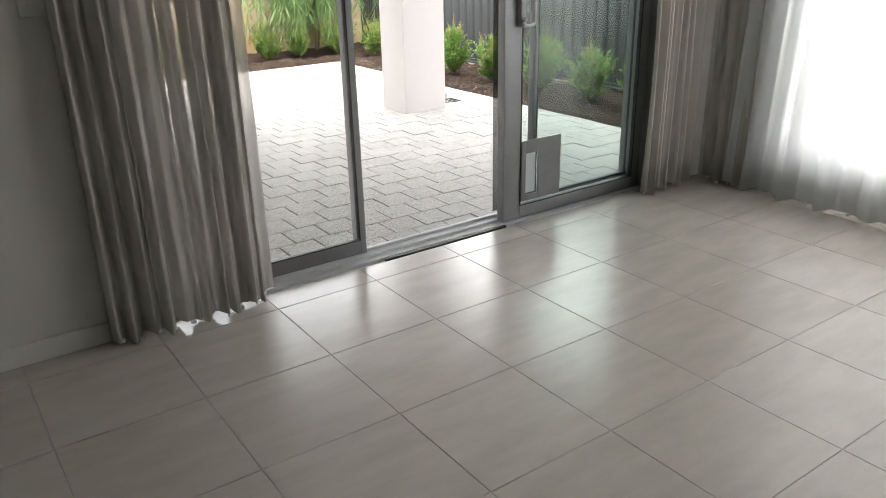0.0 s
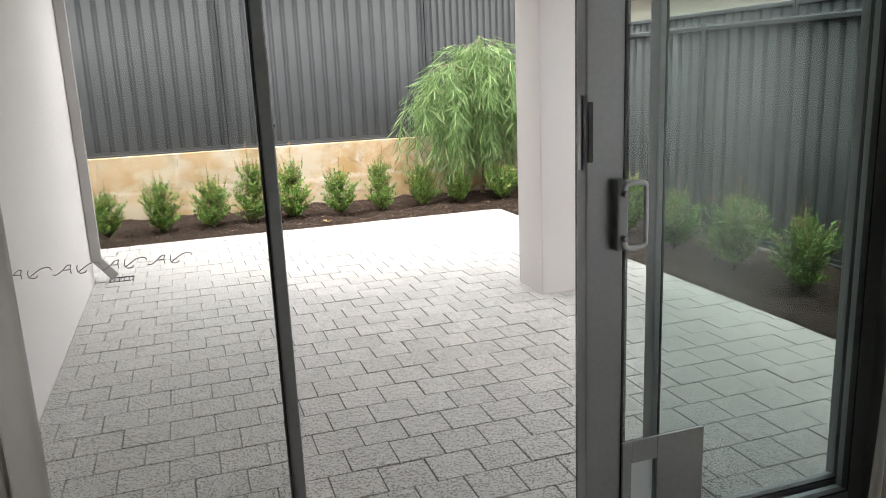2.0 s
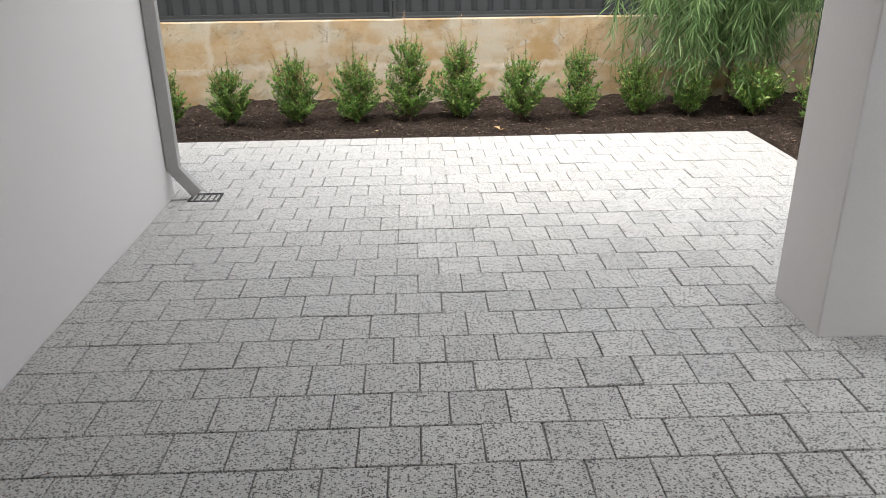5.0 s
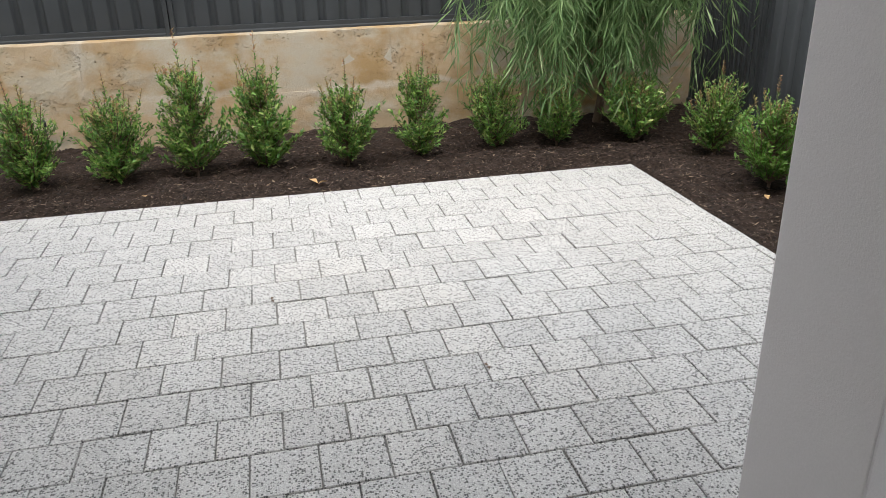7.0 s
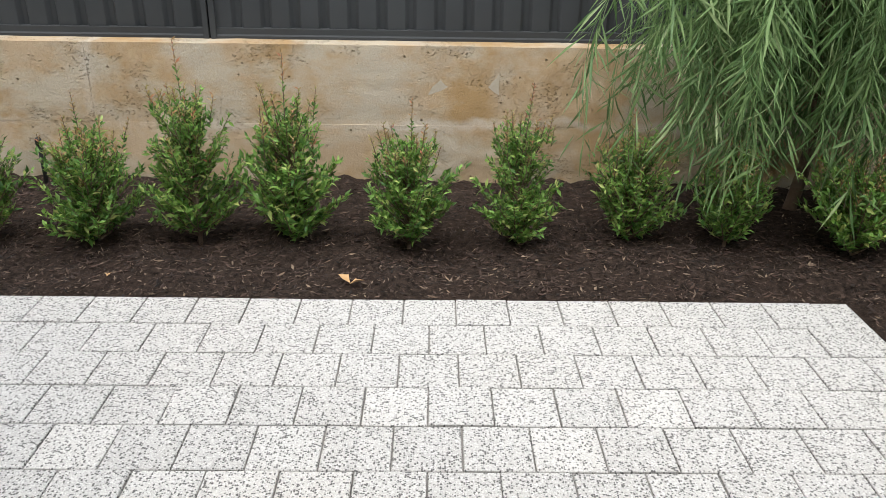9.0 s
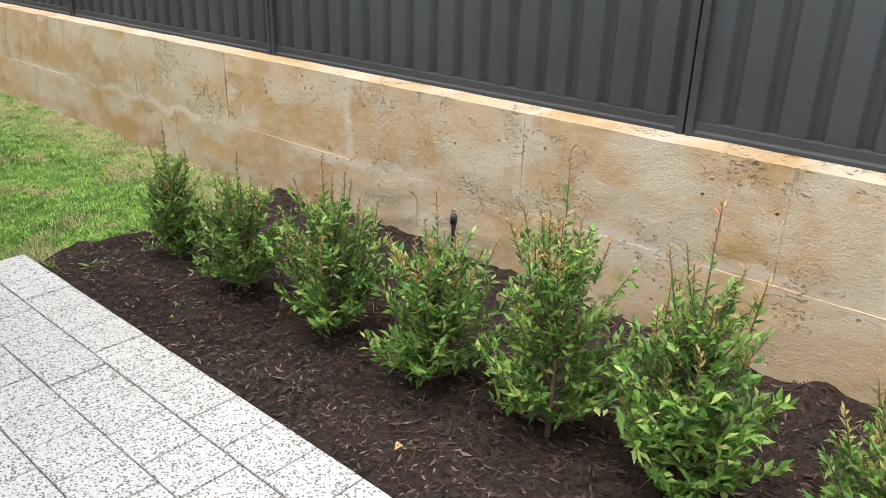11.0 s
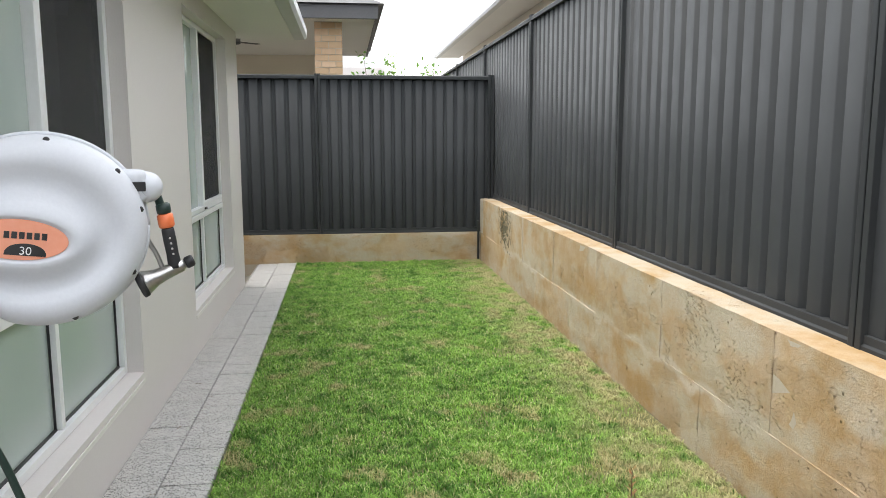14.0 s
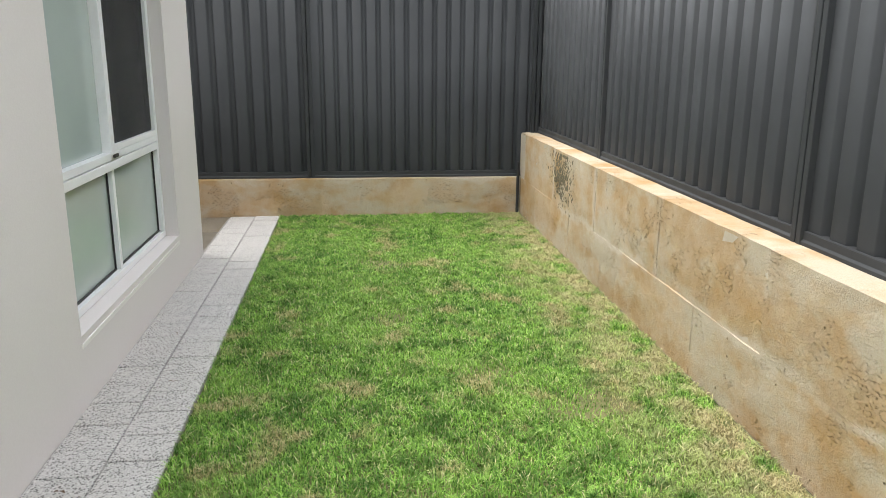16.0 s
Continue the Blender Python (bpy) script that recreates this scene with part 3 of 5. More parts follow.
def window(name, x0, x1, split):
    win = thing(name, "white framed sliding window over two low panes", "window", kind="structure")
    y0, y1, t, mid = 7.818, 7.883, 0.036, 0.878
    a, b = x0 + 0.003, x1 - 0.003
    lo, hi = SILL + 0.004, HEAD - 0.003
    part("window_frame", boxes((a, a + t, y0, y1, lo, hi), (b - t, b, y0, y1, lo, hi), (a + t, b - t, y0, y1, lo, lo + t), (a + t, b - t, y0, y1, hi - t, hi), (a + t, b - t, y0, y1 + 0.008, mid - 0.045, mid - 0.004), (a + t, b - t, y0, y1 + 0.004, mid + 0.001, mid + 0.035), bevel=0.003), M_WHITE, win)
    part("mullion", boxes((split - 0.018, split + 0.018, y0 + 0.004, y1 - 0.006, lo + t, mid - 0.045), bevel=0.003), M_WHITE, win)
    sash = part("sash", boxes((split - 0.03, split + 0.03, y0 + 0.006, y1 + 0.006, mid + 0.035, hi - t), (a + t, split - 0.03, y1 - 0.03, y1 + 0.004, mid + 0.036, mid + 0.066), (a + t, a + t + 0.028, y1 - 0.03, y1 + 0.004, mid + 0.066, hi - t), bevel=0.003), M_WHITE, win)
    part("latch", boxes((split - 0.03, split + 0.03, y1 + 0.010, y1 + 0.022, mid + 0.012, mid + 0.028), bevel=0.003), M_BLACK, sash)
    part("pane", boxes((split + 0.031, b - t, y0 + 0.022, y0 + 0.028, mid + 0.036, hi - t)), M_FROST, win).visible_shadow = False
    part("pane", boxes((a + t + 0.029, split - 0.031, y0 + 0.022, y0 + 0.028, mid + 0.067, hi - t)), M_GLASS, win).visible_shadow = False
    part("pane", boxes((split + 0.019, b - t, y0 + 0.022, y0 + 0.028, lo + t, mid - 0.046)), M_FROST, win).visible_shadow = False
    part("pane", boxes((a + t, split - 0.019, y0 + 0.022, y0 + 0.028, lo + t, mid - 0.046)), M_FROST, win).visible_shadow = False
    part("flyscreen", boxes((a + t + 0.029, split - 0.031, y1 - 0.018, y1 - 0.016, mid + 0.067, hi - t)), M_SCREEN, win, "dark mesh flyscreen")
    for p, q in ((a + t, split - 0.019), (split + 0.019, b - t)):
        part("pane_seal", boxes((p, q, y0 + 0.029, y0 + 0.040, lo + t, lo + t + 0.007), (p, p + 0.003, y0 + 0.029, y0 + 0.038, lo + t + 0.007, mid - 0.046)), M_BLACK, win)
    bm = swept([(7.73, lo - 0.02), (HOUSE_Y + 0.004, lo - 0.055), (HOUSE_Y + 0.004, lo - 0.035), (7.815, lo + 0.002), (7.73, lo + 0.002)], x0 + 0.001, x1 - 0.001)
    part("window_sill", bm, M_SILL, win, "pale sloping rendered sill")
    bm = bmesh.new()
    n = 60
    cols = [(bm.verts.new((x0 + 0.02 + (x1 - x0 - 0.04) * i / n, 7.66 + 0.022 * math.sin(i * 1.25) + 0.01 * noise.noise((i * 0.3, x0, 0)), SILL - 0.02)), bm.verts.new((x0 + 0.02 + (x1 - x0 - 0.04) * i / n, 7.66 + 0.018 * math.sin(i * 1.25), HEAD))) for i in range(n + 1)]
    for p, q in zip(cols, cols[1:]):
        bm.faces.new((p[0], q[0], q[1], p[1]))
    cur = tagged(new("window_curtain", mesh_of("window_curtain", bm, M_BLIND, True)), "white curtain drawn behind a window", "curtain")
    sol = cur.modifiers.new("thickness", "SOLIDIFY")
    sol.thickness = 0.003
    return win


window("window_1", *W1, -0.93)
window("window_2", *W2, -3.985)
win3 = thing("window_3", "wide white framed window behind sheer curtains", "window", kind="structure")
part("window_frame", boxes((3.99, 4.05, -0.597, -0.55, 0.363, 2.257), (3.99, 4.05, 2.57, 2.617, 0.363, 2.257), (3.99, 4.05, -0.55, 2.57, 0.363, 0.41), (3.99, 4.05, -0.55, 2.57, 2.21, 2.257), (3.99, 4.05, 0.98, 1.03, 0.41, 2.21), bevel=0.004), M_WHITE, win3)
part("pane", boxes((4.017, 4.023, -0.55, 0.98, 0.41, 2.21)), M_GLASS, win3).visible_shadow = False
part("pane", boxes((4.017, 4.023, 1.03, 2.57, 0.41, 2.21)), M_GLASS, win3).visible_shadow = False
part("window_sill", boxes((3.90, 3.989, -0.62, 2.64, 0.362, 0.384), bevel=0.004), M_WHITE, win3)
solid("wall_room_outer", boxes((4.157, 4.17, -0.9, -0.6, -0.12, 2.4)), M_RENDER)

# ---- sliding door to the patio ----
door = thing("door_1", "grey aluminium sliding door standing open", "door", kind="structure")
X0, X1, HD = DOOR[0] + 0.003, DOOR[1] - 0.003, DOOR[2] - 0.003
part("sill_track", boxes((X0, X1, 3.17, 3.398, -0.02, 0.088), (X0, X1, 3.205, 3.212, 0.088, 0.104), (X0, X1, 3.275, 3.282, 0.088, 0.104), (X0, X1, 3.345, 3.352, 0.088, 0.104), bevel=0.002), M_ALU_PALE_LIT, door)
part("track_seal", boxes((1.79, 2.48, 3.183, 3.199, 0.089, 0.101)), M_BLACK, door, "black rubber strip in the track")
part("door_frame", boxes((X0, X0 + 0.05, 3.17, 3.398, 0.088, HD), (X1 - 0.05, X1, 3.17, 3.398, 0.088, HD), (X0 + 0.05, X1 - 0.05, 3.17, 3.398, HD - 0.05, HD), bevel=0.004), M_ALU, door)


def leaf(name, x0, x1, y0, y1, left, right, label, glassmat):
    """A glazed door leaf with stiles of the given widths and a low rail."""
    lo, hi = 0.106, HD - 0.055
    ob = part(name, boxes((x0, x0 + left, y0, y1, lo, hi), (x1 - right, x1, y0, y1, lo, hi), (x0 + left, x1 - right, y0, y1, lo, lo + 0.064), (x0 + left, x1 - right, y0, y1, hi - 0.07, hi), bevel=0.004), M_ALU, door, label)
    ym = (y0 + y1) / 2
    pane = part("pane", boxes((x0 + left, x1 - right, ym - 0.003, ym + 0.003, lo + 0.064, hi - 0.07)), glassmat, ob)
    pane.visible_shadow = False
    e = 0.006
    part("glazing_seal", boxes((x0 + left, x0 + left + e, y0 - 0.001, ym - 0.004, lo + 0.064, hi - 0.07), (x1 - right - e, x1 - right, y0 - 0.001, ym - 0.004, lo + 0.064, hi - 0.07), (x0 + left + e, x1 - right - e, y0 - 0.001, ym - 0.004, lo + 0.064, lo + 0.064 + e)), M_BLACK, ob)
    return ob


left_leaf = leaf("fixed_leaf", 0.81, 1.759, 3.298, 3.336, 0.05, 0.030, "grey aluminium leaf with clear glass", M_GLASS)
strokes = (
    [(0.000, -0.006), (0.008, -0.007), (0.020, 0.001), (0.030, 0.010), (0.038, 0.011)],
    [(0.038, 0.011), (0.035, 0.002), (0.036, -0.008)],
    [(0.022, 0.001), (0.036, 0.001)],
    [(0.050, 0.009), (0.048, 0.001), (0.051, -0.008), (0.062, -0.009), (0.066, -0.004)],
    [(0.050, -0.006), (0.062, 0.002), (0.076, 0.010), (0.090, 0.010), (0.094, 0.004)],
)
for k in range(7):
    bm = bmesh.new()
    for line in strokes:
        tube(smooth_line([(0.90 + 0.094 * k + u, 3.3125, 1.113 + v) for u, v in line]), 0.0011, 5, bm)
    part("glass_marking", bm, M_MARK, left_leaf, "grey scroll marking across the glass")
# outdoor light on the interlock is painted in with the paler aluminium
part("interlock", boxes((1.732, 1.763, 3.345, 3.378, 0.106, HD - 0.055), bevel=0.003), M_ALU_PALE_LIT, left_leaf, "grey interlock strip, coloured paler for the daylight on it")
part("brush_seal", boxes((1.736, 1.757, 3.3365, 3.3445, 0.106, HD - 0.06)), M_BLACK, left_leaf)
part("bumper", turned([(0.004, 0), (0.004, 0.005), (0.002, 0.007)], pose(1.7635, 3.368, 1.385, 0, 90, 0), 10), M_BLACK, left_leaf)
part("bumper", turned([(0.004, 0), (0.004, 0.005), (0.002, 0.007)], pose(1.7635, 3.356, 1.165, 0, 90, 0), 10), M_BLACK, left_leaf)
slide = leaf("sliding_leaf", 2.485, 3.46, 3.215, 3.262, 0.105, 0.06, "grey aluminium sliding leaf with tinted glass", M_TINT)
leaf("back_leaf", 2.735, 3.49, 3.288, 3.332, 0.020, 0.05, "grey aluminium leaf behind the sliding one", M_TINT)
part("edge_pull", boxes((2.480, 2.484, 3.232, 3.248, 1.24, 1.42), bevel=0.0015), M_ALU_PALE_LIT, slide)
part("lock_slot", boxes((2.4875, 2.5015, 3.209, 3.2145, 1.26, 1.405), bevel=0.0024), M_BLACK, slide, "black recessed finger pull")
ring = smooth_line([(2.572, 3.182, 1.19), (2.578, 3.180, 1.204), (2.602, 3.178, 1.207), (2.628, 3.180, 1.203), (2.634, 3.182, 1.18), (2.634, 3.182, 1.07), (2.629, 3.180, 1.048), (2.602, 3.178, 1.043), (2.58, 3.180, 1.046), (2.572, 3.182, 1.06)])
grip = part("handle", tube(ring, 0.0065, 8), M_ALU_PALE_LIT, slide, "grey rounded pull handle", True)
part("handle_plate", boxes((2.556, 2.588, 3.186, 3.2145, 1.035, 1.215), bevel=0.006), M_ALU, slide)
for z in (1.07, 1.18):
    part("handle_mount", turned([(0.008, 0), (0.007, 0.022)], pose(2.572, 3.19, z, 90, 0, 0), 10), M_ALU, grip)
part("outside_handle", tube(smooth_line([(2.622, 3.263, 1.235), (2.624, 3.280, 1.225), (2.622, 3.281, 1.19), (2.616, 3.281, 1.13), (2.620, 3.281, 1.07), (2.622, 3.280, 1.035), (2.622, 3.263, 1.025)]), [0.013] * 7 + [0.010] * 23 + [0.013] * 7, 8), M_BLACK, slide, "black outside pull", True)
pet = part("pet_door", boxes((2.592, 2.62, 3.206, 3.2145, 0.195, 0.50), (2.70, 2.85, 3.206, 3.2145, 0.195, 0.50), (2.62, 2.70, 3.206, 3.2145, 0.195, 0.225), (2.62, 2.70, 3.206, 3.2145, 0.435, 0.50), bevel=0.002), M_ALU, door, "grey pet door set into the glass")
part("flap", boxes((2.622, 2.698, 3.226, 3.230, 0.227, 0.433)), M_SHEER, pet, "clear white pet flap")
part("flyscreen", boxes((2.53, 2.69, 3.352, 3.354, 0.12, HD - 0.06)), M_SCREEN, door, "dark flyscreen mesh")

# ---- curtains ----


def curtain(name, start, end, z0, z1, waves, depth, mat, label, seed, flare=1.0, single=()):
    """Hanging cloth with folds that open a little towards the hem."""
    rnd = random.Random(seed)
    a, b = Vector((*start, 0)), Vector((*end, 0))
    along, out = (b - a), (b - a).normalized().cross(Vector((0, 0, 1)))
    n, rows = waves * 12, 14
    bend = [rnd.uniform(-1, 1) for _ in range(waves + 2)]
    verts = []
    for j in range(rows + 1):
        s = j / rows
        z = z0 + (z1 - z0) * s
        for i in range(n + 1):
            u = i / n
            w = u * waves
            k = int(w)
            phase = 2 * math.pi * (w + 0.16 * bend[k] * (1 - (2 * (w - k) - 1) ** 2) + 0.10 * noise.noise((w * 0.9, s * 1.4, seed)))
            amp = depth * (0.72 + 0.38 * bend[(k + 1) % waves]) * (1.0 - 0.25 * s)
            wave = math.sin(phase) + 0.28 * math.sin(2 * phase + bend[k] * 2)
            swing = 0.02 * noise.noise((w * 0.5, s * 2.2, seed + 9))
            p = a + along * (0.5 + (u - 0.5) * (1 + 0.05 * flare * (1 - s))) + out * (amp * wave + swing)
            hem = 0.014 * math.sin(phase * 0.5 + 1) * (1 - s) ** 6
            verts.append((p.x, p.y, z + hem))
    idx = np.arange((n + 1) * (rows + 1)).reshape(rows + 1, n + 1)
    faces = np.stack([idx[:-1, :-1], idx[:-1, 1:], idx[1:, 1:], idx[1:, :-1]], -1).reshape(-1, 4)
    ob = thing(name, label, "curtain")
    body = part("cloth", raw_mesh("cloth", verts, faces, mat, True), None, ob)
    body.data.materials.append(M_VEIL_EDGE)
    for f in body.data.polygons:
        f.material_index = int(f.index % n in single)
    body.modifiers.new("thickness", "SOLIDIFY").thickness = 0.002
    tab = mesh_of("hem_weight", boxes((-0.011, 0.011, -0.004, 0.004, -0.012, 0.004), bevel=0.002), M_WHITE)
    for i in range(6, n + 1, 12 if waves < 12 else 24):
        x, y, z = verts[i]
        part("hem_weight", tab, None, ob).matrix_basis = pose(x, y, z - 0.002, 0, 0, rnd.uniform(-40, 40))
    return ob


curtain("drape", (0.62, 3.09), (1.17, 3.10), 0.114, 2.46, 9, 0.046, M_VEIL, "grey voile curtain gathered beside the sliding door", 3, single=(33, 34, 43, 44, 60, 71, 72, 86, 87, 88, 101, 102, 103, 104, 105))
curtain("sheer_curtain", (1.08, 3.135), (1.235, 3.14), 0.13, 2.46, 2, 0.010, M_VEIL_EDGE, "thin grey voile edge beside the gathered curtain", 5)
curtain("drape", (3.33, 3.075), (3.74, 3.09), 0.120, 2.46, 7, 0.036, M_DRAPE, "grey linen drape gathered in the room corner", 11)
curtain("drape", (3.845, 3.07), (3.85, 2.82), 0.120, 2.46, 4, 0.026, M_DRAPE, "grey drape pushed back beside the sheer curtain", 13)
curtain("sheer_curtain", (3.83, 2.84), (3.83, -0.7), 0.125, 2.46, 34, 0.030, M_SHEER, "long white sheer curtain drawn across a wide window", 17)
for nm, sp in (("curtain_track", (0.6, 3.78, 3.085, 3.115, 2.462, 2.49)), ("curtain_track", (3.82, 3.85, -0.8, 3.07, 2.462, 2.49))):
    tagged(new(nm, mesh_of(nm, boxes(sp, bevel=0.003), M_WHITE)), "slim white curtain track under the ceiling", "curtain track")
switch = thing("light_switch", "white plastic light switch on the painted wall", "light switch")
part("plate", boxes((0.545, 0.62, 3.151, 3.159, 1.225, 1.345), bevel=0.003), M_WHITE, switch)
part("rocker", boxes((0.57, 0.595, 3.146, 3.1505, 1.265, 1.305), bevel=0.002), M_WHITE, switch)
solid("baseboard", boxes((-3.79, 0.72, 3.148, 3.159, 0.10, 0.175), bevel=0.003), M_PLASTER)

# ---- steel fences ----
RIBS = 16


def sheet(w, h):
    """A panel of ribbed sheet, w wide along x, standing on z = 0."""
    pitch, d, e = w / RIBS, 0.028, 0.0012
    line = []
    for k in range(RIBS):
        for u, v in ((0.0, 1.0), (0.56, 1.0), (0.58, 0.97), (0.60, 0.88), (0.68, 0.12), (0.70, 0.03), (0.72, 0.0), (0.85, 0.0), (0.87, 0.03), (0.89, 0.12), (0.965, 0.88), (0.985, 0.97)):
            line.append(((k + u) * pitch, d * (0.55 - v)))
    line.append((w, -0.45 * d))
    n = len(line)
    verts = [(x, y - e, z) for z in (0, h) for x, y in line] + [(x, y + e, z) for z in (0, h) for x, y in line]
    i = np.arange(n - 1)
    front = np.stack([i, i + 1, n + i + 1, n + i], 1)
    back = np.stack([2 * n + i + 1, 2 * n + i, 3 * n + i, 3 * n + i + 1], 1)
    top = np.stack([n + i, n + i + 1, 3 * n + i + 1, 3 * n + i], 1)
    return raw_mesh("sheet", verts, np.concatenate([front, back, top]), M_FENCE, True)


def fence(name, label, at, posts, height):
    """Posts at the given distances along x, sheets and rails between them; the front looks to -y."""
    ob = thing(name, label, "fence", at=at)
    lip = [(-0.036, 0), (0.024, 0), (0.024, 0.012), (0.016, 0.05), (0.010, 0.052), (-0.022, 0.052), (-0.027, 0.05), (-0.027, 0.022), (-0.036, 0.014)]
    cap = [(-0.037, 0), (-0.037, 0.03), (-0.026, 0.042), (0.018, 0.042), (0.026, 0.03), (0.026, 0)]
    made = {}
    for a, b in zip(posts, posts[1:]):
        w = round(b - a, 3)
        if w not in made:
            made[w] = (sheet(w - 0.05, height - 0.05), mesh_of("bottom_rail", swept(lip, 0.025, w - 0.025), M_FENCE), mesh_of("top_rail", swept([(y, z + height - 0.03) for y, z in cap], 0.03, w - 0.03), M_FENCE))
        s, r, t = made[w]
        for nm, me, off, z in (("sheet", s, 0.025, 0.022), ("bottom_rail", r, 0, 0.0), ("top_rail", t, 0, 0.0)):
            q = part(nm, me, None, ob)
            q.location = (a + off, 0, z)
    post = mesh_of("post", boxes((-0.033, -0.004, -0.040, 0.030, -0.03, height + 0.025), (0.004, 0.033, -0.040, 0.030, -0.03, height + 0.025), (-0.0028, 0.0028, -0.018, 0.018, -0.03, height + 0.02), bevel=0.003), M_FENCE)
    for a in posts:
        part("post", post, None, ob).location = (a, 0, 0)
    return ob


BACK = [2.065 - 2.39 * k for k in range(4, -2, -1)]
fence("back_fence", "charcoal ribbed steel fence along the top of a limestone wall", pose(0, 10.705, WALL_TOP), [-17.0, -14.65, -12.26, -9.88] + [BACK[0]] + BACK[1:] + [FENCE_X], 1.80)
fence("end_fence", "charcoal ribbed steel fence across the end of the lawn", pose(-6.93, 0, END_TOP, 0, 0, 90), [3.9, 6.28, 8.66, 10.645], 1.79)
fence("side_fence", "charcoal ribbed steel fence beside the patio bed", pose(FENCE_X, 10.63, 0.02, 0, 0, -90), [0.0, 1.02, 3.40, 5.78, 8.16, 10.54, 12.92, 15.3], 1.74)

# ---- limestone walls ----


def block_mesh(length, height, depth, seed, chamfer=0.008):
    """A sawn block: chamfered, its faces and edges a little uneven."""
    nx = max(3, int(length / 0.14))
    nz = 4
    bm = bmesh.new()
    bmesh.ops.create_grid(bm, x_segments=nx, y_segments=nz, size=0.5)
    for v in bm.verts:
        u, w = v.co.x + 0.5, v.co.y + 0.5
        edge = min(u * length, (1 - u) * length, w * height, (1 - w) * height)
        y = 0.0015 if edge < 1e-4 else 0.0
        y += 0.005 * noise.noise((u * 5 + seed * 7, w * 3, seed))
        wob = 0.004 * noise.noise((u * 9, w * 9, seed + 20))
        v.co = Vector((u * length + (wob if 0 < u < 1 else 0), y, w * height + (0.004 * noise.noise((u * 6, seed, 3)) if w in (0, 1) else wob)))
    rim = [e for e in bm.edges if e.is_boundary]
    ret = bmesh.ops.extrude_edge_only(bm, edges=rim)
    for v in ret["geom"]:
        if isinstance(v, bmesh.types.BMVert):
            v.co.y = depth
    bmesh.ops.recalc_face_normals(bm, faces=bm.faces[:])
    return mesh_of("block", bm, M_STONE)


wall_back = solid("wall_retaining", boxes((-17.0, FENCE_X + 0.3, WALL_Y + 0.0085, WALL_Y + 0.36, -0.2, WALL_TOP - 0.012)), M_MORTAR, "cream limestone block retaining wall")
upper = [block_mesh(1.0245, 0.399, 0.35, s) for s in range(5)]
lower = [block_mesh(1.0245, 0.325, 0.35, s + 8) for s in range(5)]
for k in range(-8, 6):
    x = 0.455 + 1.025 * k
    if x > END_X - 0.05 and x < FENCE_X:
        b = part("block", upper[k % 5], None, wall_back)
        b.location = (x, WALL_Y + 0.003 * (k % 3), WALL_TOP - 0.3985)
    x = -0.115 + 1.025 * k
    if x > END_X - 0.6 and x < FENCE_X:
        b = part("block", lower[(k * 2 + 1) % 5], None, wall_back)
        b.location = (x, WALL_Y - 0.001 + 0.002 * (k % 2), -0.009)
part("wall_top", boxes((-17.0, FENCE_X - 0.03, WALL_Y + 0.014, WALL_Y + 0.355, WALL_TOP - 0.011, WALL_TOP - 0.003), bevel=0.004), M_STONE, wall_back)
bm = bmesh.new()
rs = random.Random(4)
for k in range(620):
    x, z, r = rs.gauss(-5.45, 0.14), rs.gauss(0.55, 0.09), rs.uniform(0.003, 0.011)
    bmesh.ops.create_icosphere(bm, subdivisions=1, radius=r, matrix=Matrix.LocRotScale((x, WALL_Y - 0.001, min(z, 0.69)), None, (1, 0.25, rs.uniform(0.7, 1.8))))
part("lichen", bm, M_STAIN, wall_back, "dark lichen stain")
wall_end = solid("wall_end_low", boxes((END_X - 0.34, END_X - 0.013, 3.8, WALL_Y + 0.34, -0.2, END_TOP - 0.012)), M_MORTAR, "low cream limestone block wall")
for k in range(7):
    b = part("block", lower[(k + 2) % 5], None, wall_end)
    b.matrix_basis = pose(END_X + 0.002 * (k % 2), 3.62 + 1.025 * k if k < 6 else 9.77, -0.006, 0, 0, 90) @ Matrix.Diagonal((1 if k < 6 else 0.72, 1, 1, 1))
part("wall_top", boxes((END_X - 0.335, END_X - 0.012, 3.8, WALL_Y - 0.02, END_TOP - 0.011, END_TOP - 0.003), bevel=0.004), M_STONE, wall_end)
pole = tagged(new("star_picket", mesh_of("star_picket", tube([(END_X + 0.03, WALL_Y - 0.03, -0.05), (END_X + 0.01, WALL_Y - 0.025, 0.46)], 0.014, 6), M_BLACK)), "short dark steel picket leaning in the wall corner", "picket")

# ---- garden plants ----


def unit_rows(a):
    return a / (np.linalg.norm(a, axis=1, keepdims=True) + 1e-9)


